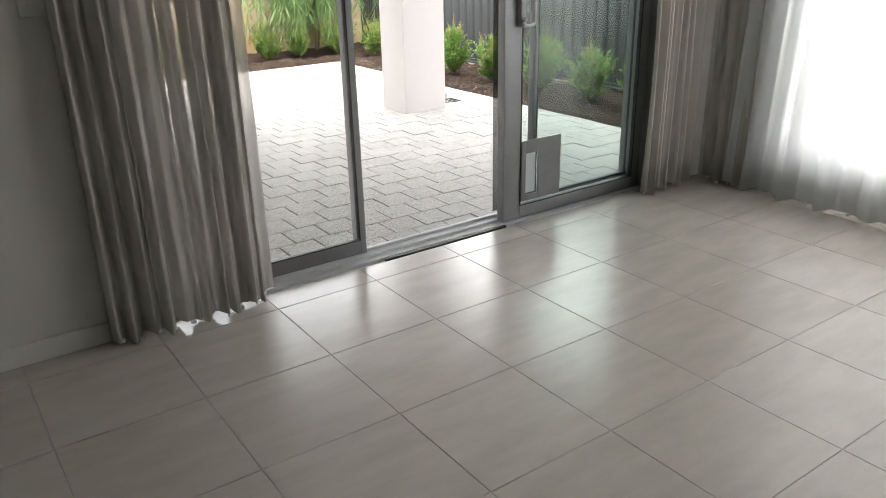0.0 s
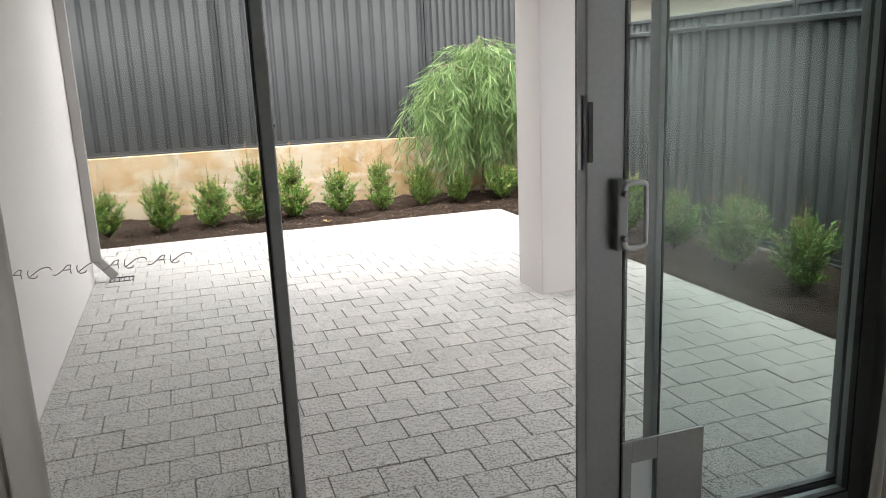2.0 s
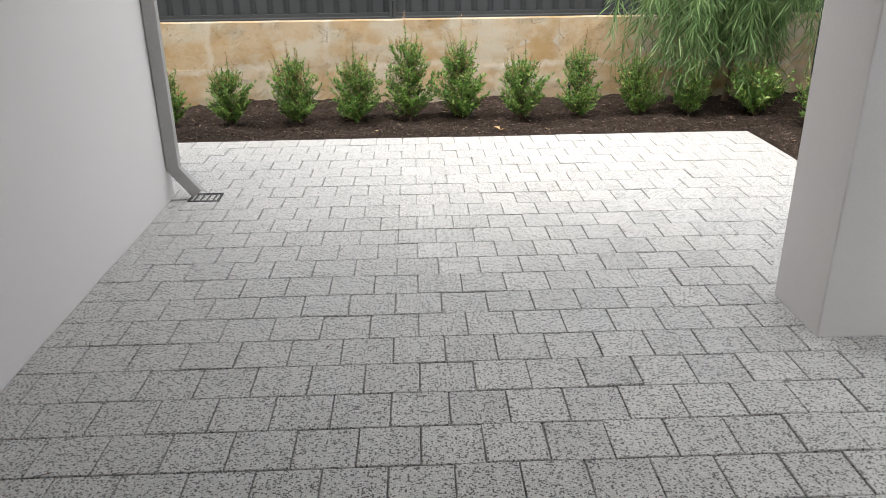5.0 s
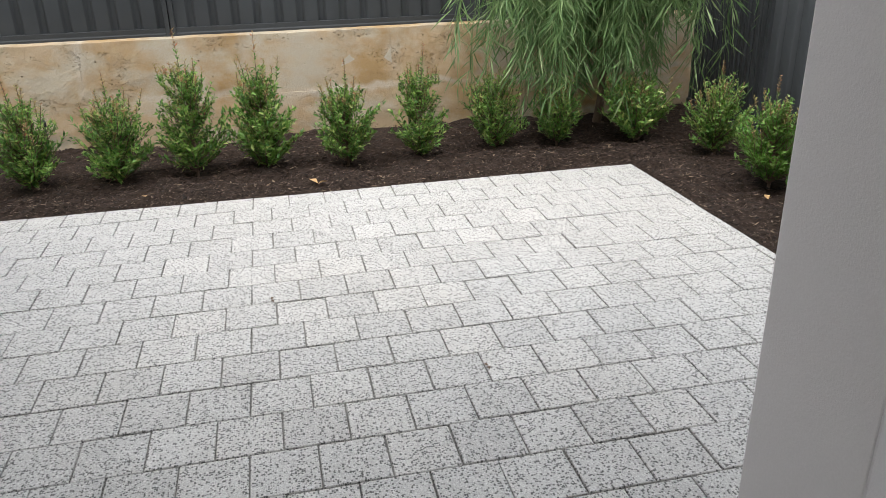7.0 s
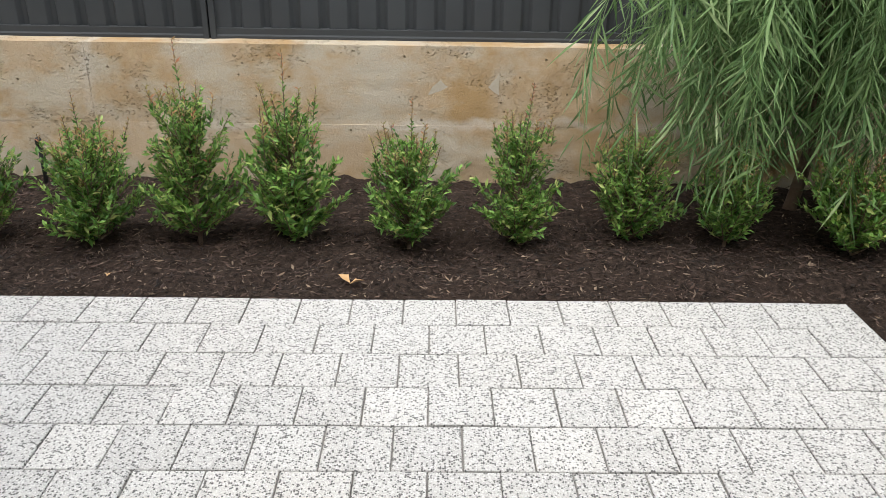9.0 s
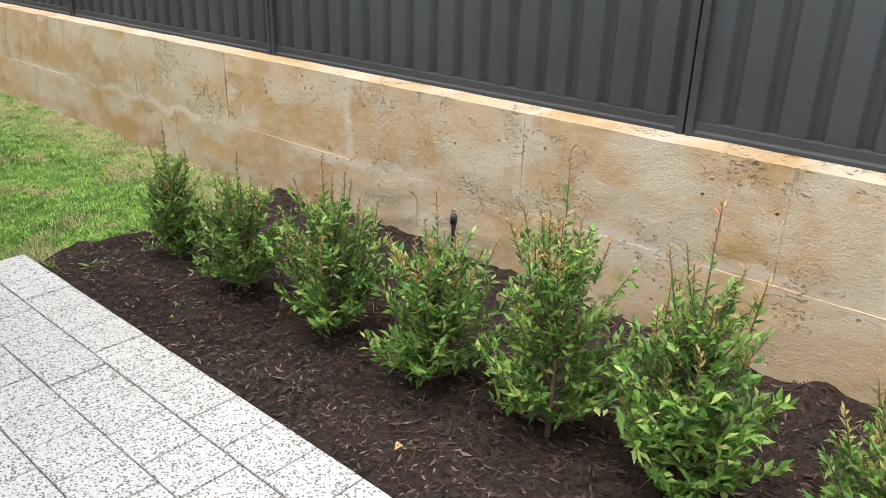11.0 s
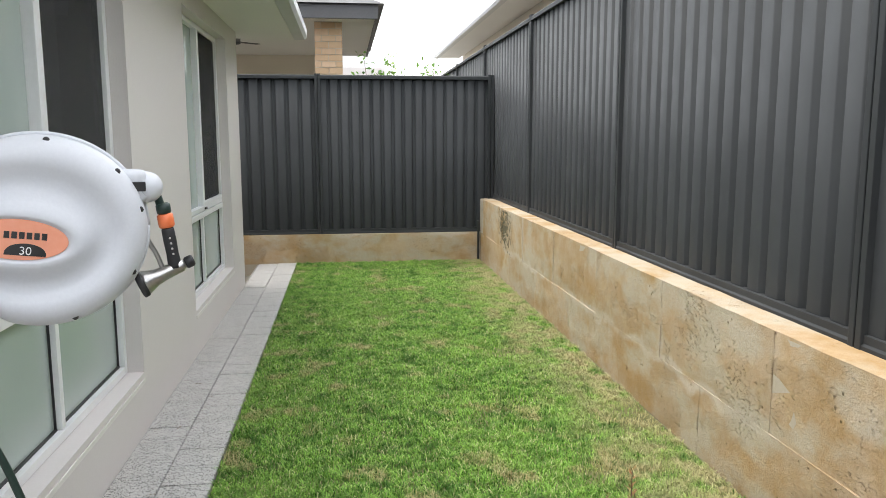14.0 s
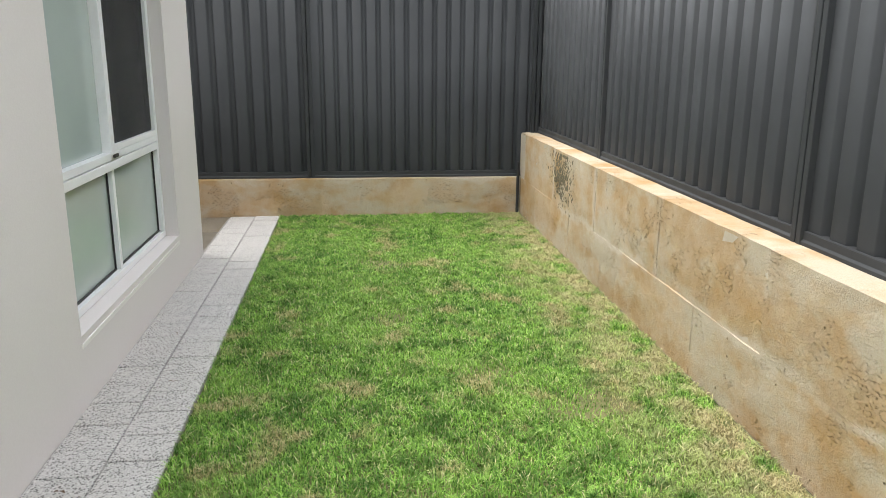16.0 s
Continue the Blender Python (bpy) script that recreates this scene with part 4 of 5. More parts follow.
def shrub(name, label, seed, height, width, leafmat, leafsize=0.048, branches=100, tips=28):
    """A young upright shrub: a stem, many side shoots with leaves in pairs, and a few redder leaders on top."""
    rng = np.random.default_rng(seed)
    ob = thing(name, label, "shrub", "young shrubs along the garden bed")
    bm = tube([(0, 0, -0.04), (0.006, 0.004, height * 0.3), (-0.004, 0.006, height * 0.62)], [0.010, 0.007, 0.003], 6)
    base, way, flat, size = [], [], [], []
    tb, tw, tf, ts = [], [], [], []
    body = height * 0.74
    for b in range(branches):
        s = rng.random() ** 1.45
        z0 = 0.005 + body * 0.90 * s
        turn = b * 2.4 + rng.normal(0, 0.4)
        reach = width * 0.5 * (1 - 0.72 * s ** 1.4) * rng.uniform(0.5, 1.12) * min(1, 0.85 + 1.6 * s)
        rise = rng.uniform(0.35, 1.35) * reach + 0.02 + 0.06 * s
        d = np.array([math.cos(turn), math.sin(turn), 0])
        p0 = np.array([0, 0, z0 * 0.85])
        p1 = p0 + d * reach + np.array([0, 0, rise])
        tube([p0, (p0 + p1) / 2 + np.array([0, 0, -0.012]), p1], [0.0035, 0.0026, 0.0014], 4, bm)
        pairs = int(11 + reach * 54)
        for k in range(pairs):
            f = 0.22 + 0.78 * k / (pairs - 1)
            p = p0 + (p1 - p0) * f
            for side in (-1, 1):
                w = unit_rows((d * 0.45 + np.array([-d[1], d[0], 0]) * side * rng.uniform(0.3, 1.0) + np.array([0, 0, rng.uniform(0.1, 1.3)]) + rng.normal(0, 0.36, 3))[None])[0]
                base.append(p + rng.normal(0, 0.006, 3))
                way.append(w)
                flat.append(np.array([0, 0, 1]) + rng.normal(0, 0.4, 3))
                size.append(leafsize * rng.uniform(0.5, 1.0) * (1.0 - 0.35 * s))
    for b in range(tips):
        lead = b < 2
        r = 0.02 if lead else width * rng.uniform(0.08, 0.34)
        turn = rng.uniform(0, 6.3)
        z0 = body * (0.86 if lead else rng.uniform(0.45, 0.9))
        top = height * (1.0 if b == 0 else rng.uniform(0.72, 0.92)) if lead else z0 + rng.uniform(0.08, 0.16)
        p0 = np.array([r * math.cos(turn), r * math.sin(turn), z0])
        p1 = np.array([p0[0] * 1.2 + rng.normal(0, 0.012), p0[1] * 1.2 + rng.normal(0, 0.012), top])
        tube([p0, p1], [0.0025, 0.0012], 4, bm)
        pairs = int(6 + (top - z0) * 55)
        for k in range(pairs):
            f = k / max(1, pairs - 1)
            p = p0 + (p1 - p0) * f
            turn2 = k * 1.57 + rng.normal(0, 0.3)
            for side in (0, math.pi):
                w = np.array([math.cos(turn2 + side), math.sin(turn2 + side), rng.uniform(0.5, 1.6)])
                red = f > (0.62 if lead else 0.5)
                (tb if red else base).append(p)
                (tw if red else way).append(w)
                (tf if red else flat).append(np.array([0.1, 0.1, 1]) + rng.normal(0, 0.4, 3))
                (ts if red else size).append(leafsize * rng.uniform(0.45, 0.8) * (1 - 0.4 * f))
    tagged(part("branching", bm, M_BARK, ob), kind="stuff")
    size, ts = np.array(size), np.array(ts)
    tagged(part("foliage", leaf_mesh("foliage", np.array(base), np.array(way), np.array(flat), size, size * 0.38, leafmat), None, ob), kind="stuff")
    tagged(part("new_growth", leaf_mesh("new_growth", np.array(tb), np.array(tw), np.array(tf), ts, ts * 0.34, M_TIP), None, ob, "reddish young leaves"), kind="stuff")
    return ob


kinds = [shrub("lilly_pilly", "young green shrub with reddish tips in dark mulch", 31 + s, h, w, M_LEAF, 0.053 if s < 3 else 0.048) for s, (h, w) in enumerate(((0.82, 0.45), (0.67, 0.46), (0.75, 0.39), (0.58, 0.42)))]
ROW = ((0.30, 9.66, 2, 0.80), (0.78, 9.66, 1, 0.86), (1.30, 9.68, 3, 1.10), (1.78, 9.68, 1, 0.96), (2.20, 9.72, 0, 1.02), (2.61, 9.70, 2, 1.08), (3.10, 9.68, 1, 0.94), (3.56, 9.70, 0, 0.86), (4.06, 9.76, 3, 1.02), (4.48, 9.74, 3, 0.92))
for k, (x, y, v, s) in enumerate(ROW):
    m = pose(x, y, 0.015, 0, 0, 67 * k + 20) @ Matrix.Scale(s, 4)
    c = copy_thing(kinds[v], m)
    c.scale = (s, s, s)
for ob in kinds:
    for c in list(ob.children_recursive):
        bpy.data.objects.remove(c)
    bpy.data.objects.remove(ob)
s8 = shrub("lilly_pilly", "dense low green shrub under the weeping tree", 47, 0.44, 0.50, M_LEAF, 0.055)
s8.location = (4.97, 9.60, 0.02)
s9 = shrub("lilly_pilly", "dark green shrub with bronze tips near the fence corner", 48, 0.56, 0.44, M_LEAF, 0.044)
s9.location = (5.32, 9.22, 0.02)
s10 = shrub("lilly_pilly", "bright lime green shrub beside the steel fence", 49, 0.58, 0.44, M_LEAF_BRIGHT, 0.048)
s10.location = (5.27, 8.58, 0.02)
for y, h, turn in ((8.02, 0.96, 40), (7.42, 1.1, 100), (6.72, 1.0, 170), (6.0, 1.15, 230), (5.35, 1.05, 290), (4.7, 1.1, 30)):
    c = copy_thing(s10, pose(5.24, y, 0.02, 0, 0, turn))
    c.scale = (h, h, h)


def weeping_tree(seed, cx, cy):
    """A small weeping tree: crooked trunk, arching limbs, hanging twigs with long narrow leaves."""
    rng = np.random.default_rng(seed)
    ob = thing("weeping_tree", "small weeping tree with long narrow pale green leaves", "tree")
    trunk = smooth_line([(cx + 0.10, cy + 0.12, -0.05), (cx + 0.14, cy + 0.10, 0.4), (cx + 0.05, cy + 0.06, 0.85), (cx + 0.02, cy, 1.35)])
    part("trunk", tube(trunk, [0.034 - 0.018 * i / (len(trunk) - 1) for i in range(len(trunk))], 8), M_BARK, ob, "", True)
    bm = bmesh.new()
    twigs = bmesh.new()
    base, way, flat, size = [], [], [], []
    top = np.array([cx + 0.02, cy, 1.3])
    for k in range(30):
        turn = 2.4 * k + rng.normal(0, 0.2)
        out = rng.uniform(0.14, 0.74)
        d = np.array([math.cos(turn), math.sin(turn) * 0.62, 0])
        start = top + np.array([0, 0, rng.uniform(-0.55, 0.05)])
        peak = start + d * out * 0.6 + np.array([0, 0, rng.uniform(0.35, 0.62)])
        tip = start + d * out * 1.1 + np.array([0, 0, rng.uniform(0.15, 0.45)])
        limb = smooth_line([start, (start + peak) / 2 + np.array([0, 0, 0.10]), peak, tip], 5)
        tube(limb, [0.012 - 0.009 * i / (len(limb) - 1) for i in range(len(limb))], 5, bm)
        for j in range(12):
            p = np.array(limb[rng.integers(4, len(limb))]) + rng.normal(0, 0.03, 3)
            fall = rng.uniform(0.30, 1.0) * (p[2] - 0.28)
            drift = np.array([d[0] + rng.normal(0, 0.7), d[1] + rng.normal(0, 0.6), 0]) * rng.uniform(0.05, 0.26)
            line = smooth_line([p, p + drift * 0.7 + np.array([0, 0, 0.03 - fall * 0.12]), p + drift * 1.15 + np.array([0, 0, -fall * 0.55]), p + drift * 1.2 + np.array([0, 0, -fall])], 4)
            line = [Vector((q.x, min(q.y, 10.50), q.z)) for q in line]
            tube(line, 0.0016, 3, twigs)
            for i, q in enumerate(line[1:-1], 1):
                run = np.array(line[i + 1]) - np.array(line[i - 1])
                run /= np.linalg.norm(run) + 1e-9
                for side in range(4):
                    w = run * 0.7 + np.array([rng.normal(0, 0.6), rng.normal(0, 0.6), -0.25])
                    base.append(np.array(q) + rng.normal(0, 0.012, 3))
                    way.append(w)
                    flat.append(rng.normal(0, 1, 3))
                    size.append(rng.uniform(0.10, 0.25))
    base = np.array(base)
    base[:, 1] = np.minimum(base[:, 1], 10.50)
    size = np.array(size)
    tagged(part("branching", bm, M_BARK, ob), kind="stuff")
    tagged(part("twig_work", twigs, M_WEEP, ob), kind="stuff")
    part("crown", leaf_mesh("crown", base, np.array(way), np.array(flat), size, size * 0.052, M_WEEP, 0.1), None, ob)
    return ob


weeping_tree(8, 4.80, 9.98)

# ---- hose reel, tap and hose on the house wall ----
reel = thing("hose_reel", "pale grey wall-mounted retractable hose reel with an orange oval label", "hose reel", at=pose(0.305, 8.315, 1.252, 0, 0, 108) @ Matrix.Scale(1.06, 4))
# in the reel's own frame: x away from the wall, z up, -y towards the patio


DRUM = (0.0, -0.018)


def shell_outline(n=72):
    """The teardrop side view: a round drum and a waist towards the wall."""
    pts = []
    for i in range(n):
        t = 2 * math.pi * i / n
        c, sn = math.cos(t), math.sin(t)
        x, z = 0.196 * c, DRUM[1] + 0.190 * sn
        f = max(0.0, min(1.0, (-c - 0.30) / 0.62))
        f = f * f * (3 - 2 * f)
        x = x * (1 - f) - 0.222 * f
        z = z * (1 - f) + f * max(-0.066, min(0.058, 0.16 * sn))
        pts.append((x, z))
    return pts


TILT, EYE = radians(-8), (-0.040, -0.026)


def eye_oval(k, n=72):
    """The raised oval round the label, leaning a little forward."""
    return [(EYE[0] + k * (0.087 * math.cos(t) * math.cos(TILT) - 0.039 * math.sin(t) * math.sin(TILT)), EYE[1] + k * (0.087 * math.cos(t) * math.sin(TILT) + 0.039 * math.sin(t) * math.cos(TILT))) for t in (2 * math.pi * i / n for i in range(n))]


def shell(side):
    """One half: a rolled rim, a full shoulder, a hollow, and a raised eye in the middle."""
    bm = bmesh.new()
    outline, inner = shell_outline(), eye_oval(1.22)
    rings = []
    for f, depth in ((0.0, 0.0), (0.0, 0.028), (0.02, 0.042), (0.08, 0.056), (0.18, 0.068), (0.30, 0.073), (0.40, 0.069), (0.50, 0.060), (0.60, 0.056), (0.72, 0.060), (0.84, 0.074), (0.93, 0.084), (1.0, 0.087)):
        rings.append([bm.verts.new((a * (1 - f) + c * f, side * depth, b * (1 - f) + d * f)) for (a, b), (c, d) in zip(outline, inner)])
    for k, depth in ((1.10, 0.086), (1.05, 0.082), (0.6, 0.082)):
        rings.append([bm.verts.new((x, side * depth, z)) for x, z in eye_oval(k)])
    n = len(outline)
    for a, b in zip(rings, rings[1:]):
        for k in range(n):
            bm.faces.new((a[k], a[(k + 1) % n], b[(k + 1) % n], b[k]))
    bm.faces.new(rings[-1])
    bmesh.ops.recalc_face_normals(bm, faces=bm.faces[:])
    return bm


part("shell", shell(-1), M_REEL, reel, "", True)
part("shell", shell(1), M_REEL, reel, "", True)
rim = [(x * 1.012, 0, z * 1.012) for x, z in shell_outline(60)]
part("seam", tube(rim + rim[:1], 0.005, 6), M_REEL, reel, "", True)
screw = mesh_of("screw", turned([(0.0065, 0), (0.0065, 0.006), (0.004, 0.008)], pose(0, 0, 0, 90, 0, 0), 10), M_BLACK)
for a in (12, 40, 84, 112, 236, 285, 330):
    part("screw", screw, None, reel).location = (0.186 * math.cos(radians(a)), -0.046, DRUM[1] + 0.180 * math.sin(radians(a)))
for z in (0.068, -0.070):
    lug = part("lug", boxes((-0.262, -0.165, -0.046, 0.046, z - 0.017, z + 0.017), bevel=0.009), M_REEL, reel, "", True)
    for x in (-0.247, -0.197):
        part("screw", screw, None, lug).location = (x, -0.045, z)


def plate(points, y, thick):
    bm = bmesh.new()
    f = bm.faces.new([bm.verts.new((x, y, z)) for x, z in points])
    for v in bmesh.ops.extrude_face_region(bm, geom=[f])["geom"]:
        if isinstance(v, bmesh.types.BMVert):
            v.co.y -= thick
    bmesh.ops.recalc_face_normals(bm, faces=bm.faces[:])
    return bm


label = part("label", plate(eye_oval(1.0), -0.0825, 0.0015), M_LABEL, reel, "salmon orange oval label")
badge = [(0.040 * math.cos(t), 0.026 * math.sin(t) ** 0.8) for t in (math.pi * i / 16 for i in range(17))]
lean = pose(EYE[0], 0, EYE[1]) @ Matrix.Rotation(-TILT, 4, "Y")
part("badge", plate([(x * 0.9 + 0.014, z * 0.9 - 0.030) for x, z in badge], -0.0842, 0.001), M_BLACK, label, "dark arched badge").matrix_basis = lean
part("name_bars", boxes(*[(-0.024 + 0.0128 * i, -0.024 + 0.0128 * i + 0.0092, -0.0855, -0.0842, 0.002, 0.015) for i in range(6)]), M_BLACK, label, "black lettering bars").matrix_basis = lean
txt = bpy.data.curves.new("number", "FONT")
txt.body, txt.size, txt.extrude, txt.align_x = "30", 0.022, 0.0006, "CENTER"
txt.materials.append(M_WHITE)
num = new("number", txt)
num.parent = label
num.matrix_basis = lean @ pose(0.014, -0.0858, -0.028, 90, 0, 0)
part("bracket", boxes((-0.345, -0.195, -0.042, 0.042, -0.050, 0.048), (-0.36, -0.30, -0.03, 0.03, -0.085, 0.07), bevel=0.008), M_REEL_DARK, reel, "dark grey swivel bracket")
part("wall_plate", boxes((-0.352, -0.338, -0.07, 0.07, -0.13, 0.12), bevel=0.004), M_REEL_DARK, reel)
part("pin_loop", tube(smooth_line([(-0.235, 0, 0.085), (-0.255, 0, 0.11), (-0.235, 0, 0.132), (-0.205, 0, 0.126), (-0.205, 0, 0.10), (-0.225, 0, 0.085)]), 0.005, 6), M_REEL_DARK, reel, "", True)
part("pin_foot", boxes((-0.232, -0.208, -0.012, 0.012, -0.115, -0.078), bevel=0.002), M_BLACK, reel)
part("outlet", boxes((0.13, 0.20, -0.030, 0.030, 0.03, 0.10), bevel=0.014), M_REEL, reel, "", True)
part("outlet_slot", boxes((0.168, 0.196, -0.034, -0.028, 0.055, 0.075), bevel=0.002), M_BLACK, reel)
bm = bmesh.new()
bmesh.ops.create_uvsphere(bm, u_segments=18, v_segments=12, radius=0.033, matrix=Matrix.Translation((0.200, 0.0, 0.062)))
part("hose_stop", bm, M_REEL, reel, "round grey hose stopper", True)
gun = thing("spray_gun", "steel and black garden spray gun hanging from the reel", "spray gun", at=pose(0.262, 8.29, 1.27, 0, 0, 108) @ Matrix.Scale(0.95, 4))
part("hose_stub", tube(smooth_line([(0.235, -0.02, 0.055), (0.255, -0.022, 0.035), (0.266, -0.024, 0.0)]), 0.010, 8), M_HOSE, gun, "", True)
tilt = pose(0.270, -0.024, 0.005, 180, -8, 0)
part("connector", turned([(0.012, -0.004), (0.017, 0.0), (0.017, 0.018), (0.014, 0.022)], tilt, 16), M_HOSE, gun, "", True)
part("collar", turned([(0.015, 0.022), (0.019, 0.025), (0.019, 0.052), (0.016, 0.056)], tilt, 16), M_ORANGE, gun, "orange click collar", True)
grip = part("grip", turned([(0.013, 0.056), (0.015, 0.062), (0.0155, 0.09), (0.0145, 0.12), (0.016, 0.148), (0.018, 0.156)], tilt, 16), M_BLACK, gun, "black rubber grip", True)
dot = mesh_of("grip_stud", turned([(0.0028, 0), (0.0028, 0.002), (0.001, 0.003)], pose(0, 0, 0, 90, 0, 0), 8), M_STEEL)
for k in range(4):
    part("grip_stud", dot, None, grip).location = (0.281 + 0.002 * k, -0.040, -0.075 - 0.013 * k)
head = part("head", turned([(0.010, 0.0), (0.016, 0.01), (0.017, 0.05), (0.020, 0.075), (0.029, 0.098), (0.031, 0.104)], pose(0.315, -0.024, -0.142, 0, -113, 0), 18), M_STEEL, gun, "brushed steel head", True)
part("rose", turned([(0.032, 0.103), (0.034, 0.107), (0.034, 0.117), (0.026, 0.120)], pose(0.315, -0.024, -0.142, 0, -113, 0), 18), M_BLACK, head, "black spray rose", True)
part("flow_knob", turned([(0.012, -0.022), (0.015, -0.018), (0.015, -0.004), (0.011, 0.0)], pose(0.315, -0.024, -0.142, 0, -113, 0), 12), M_BLACK, head, "", True)
part("trigger", tube(smooth_line([(0.262, -0.024, -0.150), (0.250, -0.024, -0.115), (0.235, -0.024, -0.085), (0.225, -0.024, -0.06)]), [0.006] * 19, 6), M_STEEL, gun, "", True)
hose = tagged(new("garden_hose", mesh_of("garden_hose", tube(smooth_line([(0.355, 8.165, 1.12), (0.352, 8.135, 1.02), (0.35, 8.165, 0.86), (0.345, 8.225, 0.70), (0.34, 8.255, 0.57), (0.335, 8.225, 0.465), (0.33, 8.165, 0.435), (0.327, 8.105, 0.475), (0.326, 8.075, 0.505)], 8), 0.0085, 10), M_HOSE, True)), "dark green hose looping from the reel down to the tap", "hose")
tap = thing("garden_tap", "weathered brass garden tap with a black and orange hose fitting", "tap")
part("flange", turned([(0.030, 0), (0.028, 0.006), (0.012, 0.010)], pose(0.37, HOUSE_Y, 0.690, -90, 0, 0), 18), M_BRASS, tap, "", True)
part("pipe", tube([(0.37, 7.965, 0.690), (0.37, 8.02, 0.690)], 0.011, 10), M_BRASS, tap, "", True)
part("body", turned([(0.010, -0.02), (0.017, -0.014), (0.018, 0.012), (0.013, 0.018), (0.013, 0.032), (0.009, 0.036), (0.006, 0.058)], pose(0.37, 8.025, 0.690), 14), M_BRASS, tap, "", True)
part("handle", tube([(0.37, 7.995, 0.750), (0.37, 8.012, 0.745), (0.37, 8.025, 0.748), (0.37, 8.038, 0.745), (0.37, 8.055, 0.750)], [0.006, 0.004, 0.008, 0.004, 0.006], 8), M_BRASS, tap, "cross handle", True)
part("spout", tube(smooth_line([(0.37, 8.03, 0.690), (0.37, 8.055, 0.686), (0.37, 8.063, 0.665)]), 0.010, 10), M_BRASS, tap, "", True)
at = pose(0.365, 8.063, 0.0)
part("fitting", turned([(0.016, 0.645), (0.0165, 0.668), (0.014, 0.672)], at, 14), M_BRASS, tap, "", True)
part("fitting_ring", turned([(0.0185, 0.636), (0.0185, 0.645)], at, 14), M_ORANGE, tap, "thin orange ring")
part("fitting", turned([(0.017, 0.606), (0.020, 0.612), (0.020, 0.634), (0.017, 0.636)], at, 14), M_BLACK, tap, "black plastic fitting", True)
part("splitter", turned([(0.014, 0.535), (0.017, 0.55), (0.014, 0.575), (0.015, 0.604)], at, 14), M_STEEL, tap, "", True)
part("splitter_collar", turned([(0.015, 0.520), (0.020, 0.526), (0.020, 0.545), (0.015, 0.550)], at, 14), M_REEL_DARK, tap, "", True)
part("splitter_spigot", turned([(0.007, 0.488), (0.008, 0.52)], at, 10), M_STEEL, tap, "", True)
part("valve_knob", turned([(0.012, 0), (0.013, 0.016), (0.009, 0.020)], pose(0.360, 8.075, 0.585, -70, 0, 20), 10), M_BLACK, tap, "", True)
part("click_collar", turned([(0.013, 0), (0.015, 0.006), (0.014, 0.034), (0.010, 0.04)], pose(0.338, 8.070, 0.535, 158, 0, 20), 14), M_ORANGE, tap, "orange hose connector", True)
vent = thing("drain_outlet", "small steel and black pipe outlet low on the wall", "pipe outlet")
part("flange", turned([(0.038, 0), (0.036, 0.006), (0.020, 0.012)], pose(-0.05, HOUSE_Y, 0.045, -90, 0, 0), 18), M_STEEL, vent, "", True)
part("plug", turned([(0.016, 0), (0.016, 0.035), (0.010, 0.040)], pose(-0.05, HOUSE_Y + 0.004, 0.042, -90, 0, 0), 12), M_BLACK, vent, "", True)


def downpipe(x, y, sign, label):
    """A square downpipe with a kicked shoe over a small grate in the paving."""
    ob = thing("downpipe", label, "downpipe")
    part("pipe", boxes((x - 0.036, x + 0.036, y - 0.026, y + 0.026, 0.17, 2.41), bevel=0.004), M_PIPE, ob)
    a, b = Vector((x, y, 0.185)), Vector((x + sign * 0.115, y, 0.035))
    bm = boxes((-0.034, 0.034, -0.024, 0.024, -0.10, 0.10), bevel=0.004)
    bm.transform(Matrix.Translation((a + b) / 2) @ Matrix.Rotation(-sign * math.atan2(0.115, 0.15), 4, "Y"))
    part("shoe", bm, M_PIPE, ob)
    part("strap", boxes((x - 0.042, x + 0.042, y - 0.031, y + 0.031, 1.30, 1.32)), M_PIPE, ob)
    grate = thing("drain_grate", "small dark drain grate set in the paving", "drain")
    gx = x + sign * 0.16
    part("frame", boxes((gx - 0.09, gx + 0.09, y - 0.075, y - 0.062, -0.02, 0.006), (gx - 0.09, gx + 0.09, y + 0.062, y + 0.075, -0.02, 0.006), (gx - 0.09, gx - 0.078, y - 0.062, y + 0.062, -0.02, 0.006), (gx + 0.078, gx + 0.09, y - 0.062, y + 0.062, -0.02, 0.006)), M_BLACK, grate)
    slat = mesh_of("slat", boxes((-0.004, 0.004, -0.062, 0.062, -0.01, 0.004)), M_BLACK)
    for i in range(4):
        part("slat", slat, None, grate).location = (gx - 0.054 + 0.036 * i, y, 0)
    part("pit", boxes((gx - 0.078, gx + 0.078, y - 0.062, y + 0.062, -0.11, -0.0085)), M_BLACK, grate)


downpipe(HOUSE_X + 0.040, 7.90, 1, "pale grey square downpipe at the house corner")
downpipe(4.16 + 0.040, 6.30, 1, "pale grey square downpipe behind the pillar")

# ---- small things in the bed ----
for x, y, h in ((1.22, 10.42, 0.25), (3.62, 10.40, 0.16)):
    sp = thing("sprinkler", "thin black pop-up sprinkler standing in the soil", "sprinkler")
    part("riser", turned([(0.011, -0.03), (0.010, h * 0.8), (0.008, h * 0.82)], pose(x, y, 0.01), 10), M_BLACK, sp, "", True)
    part("cap", turned([(0.015, h * 0.82), (0.016, h * 0.95), (0.010, h)], pose(x, y, 0.01), 12), M_BLACK, sp, "", True)


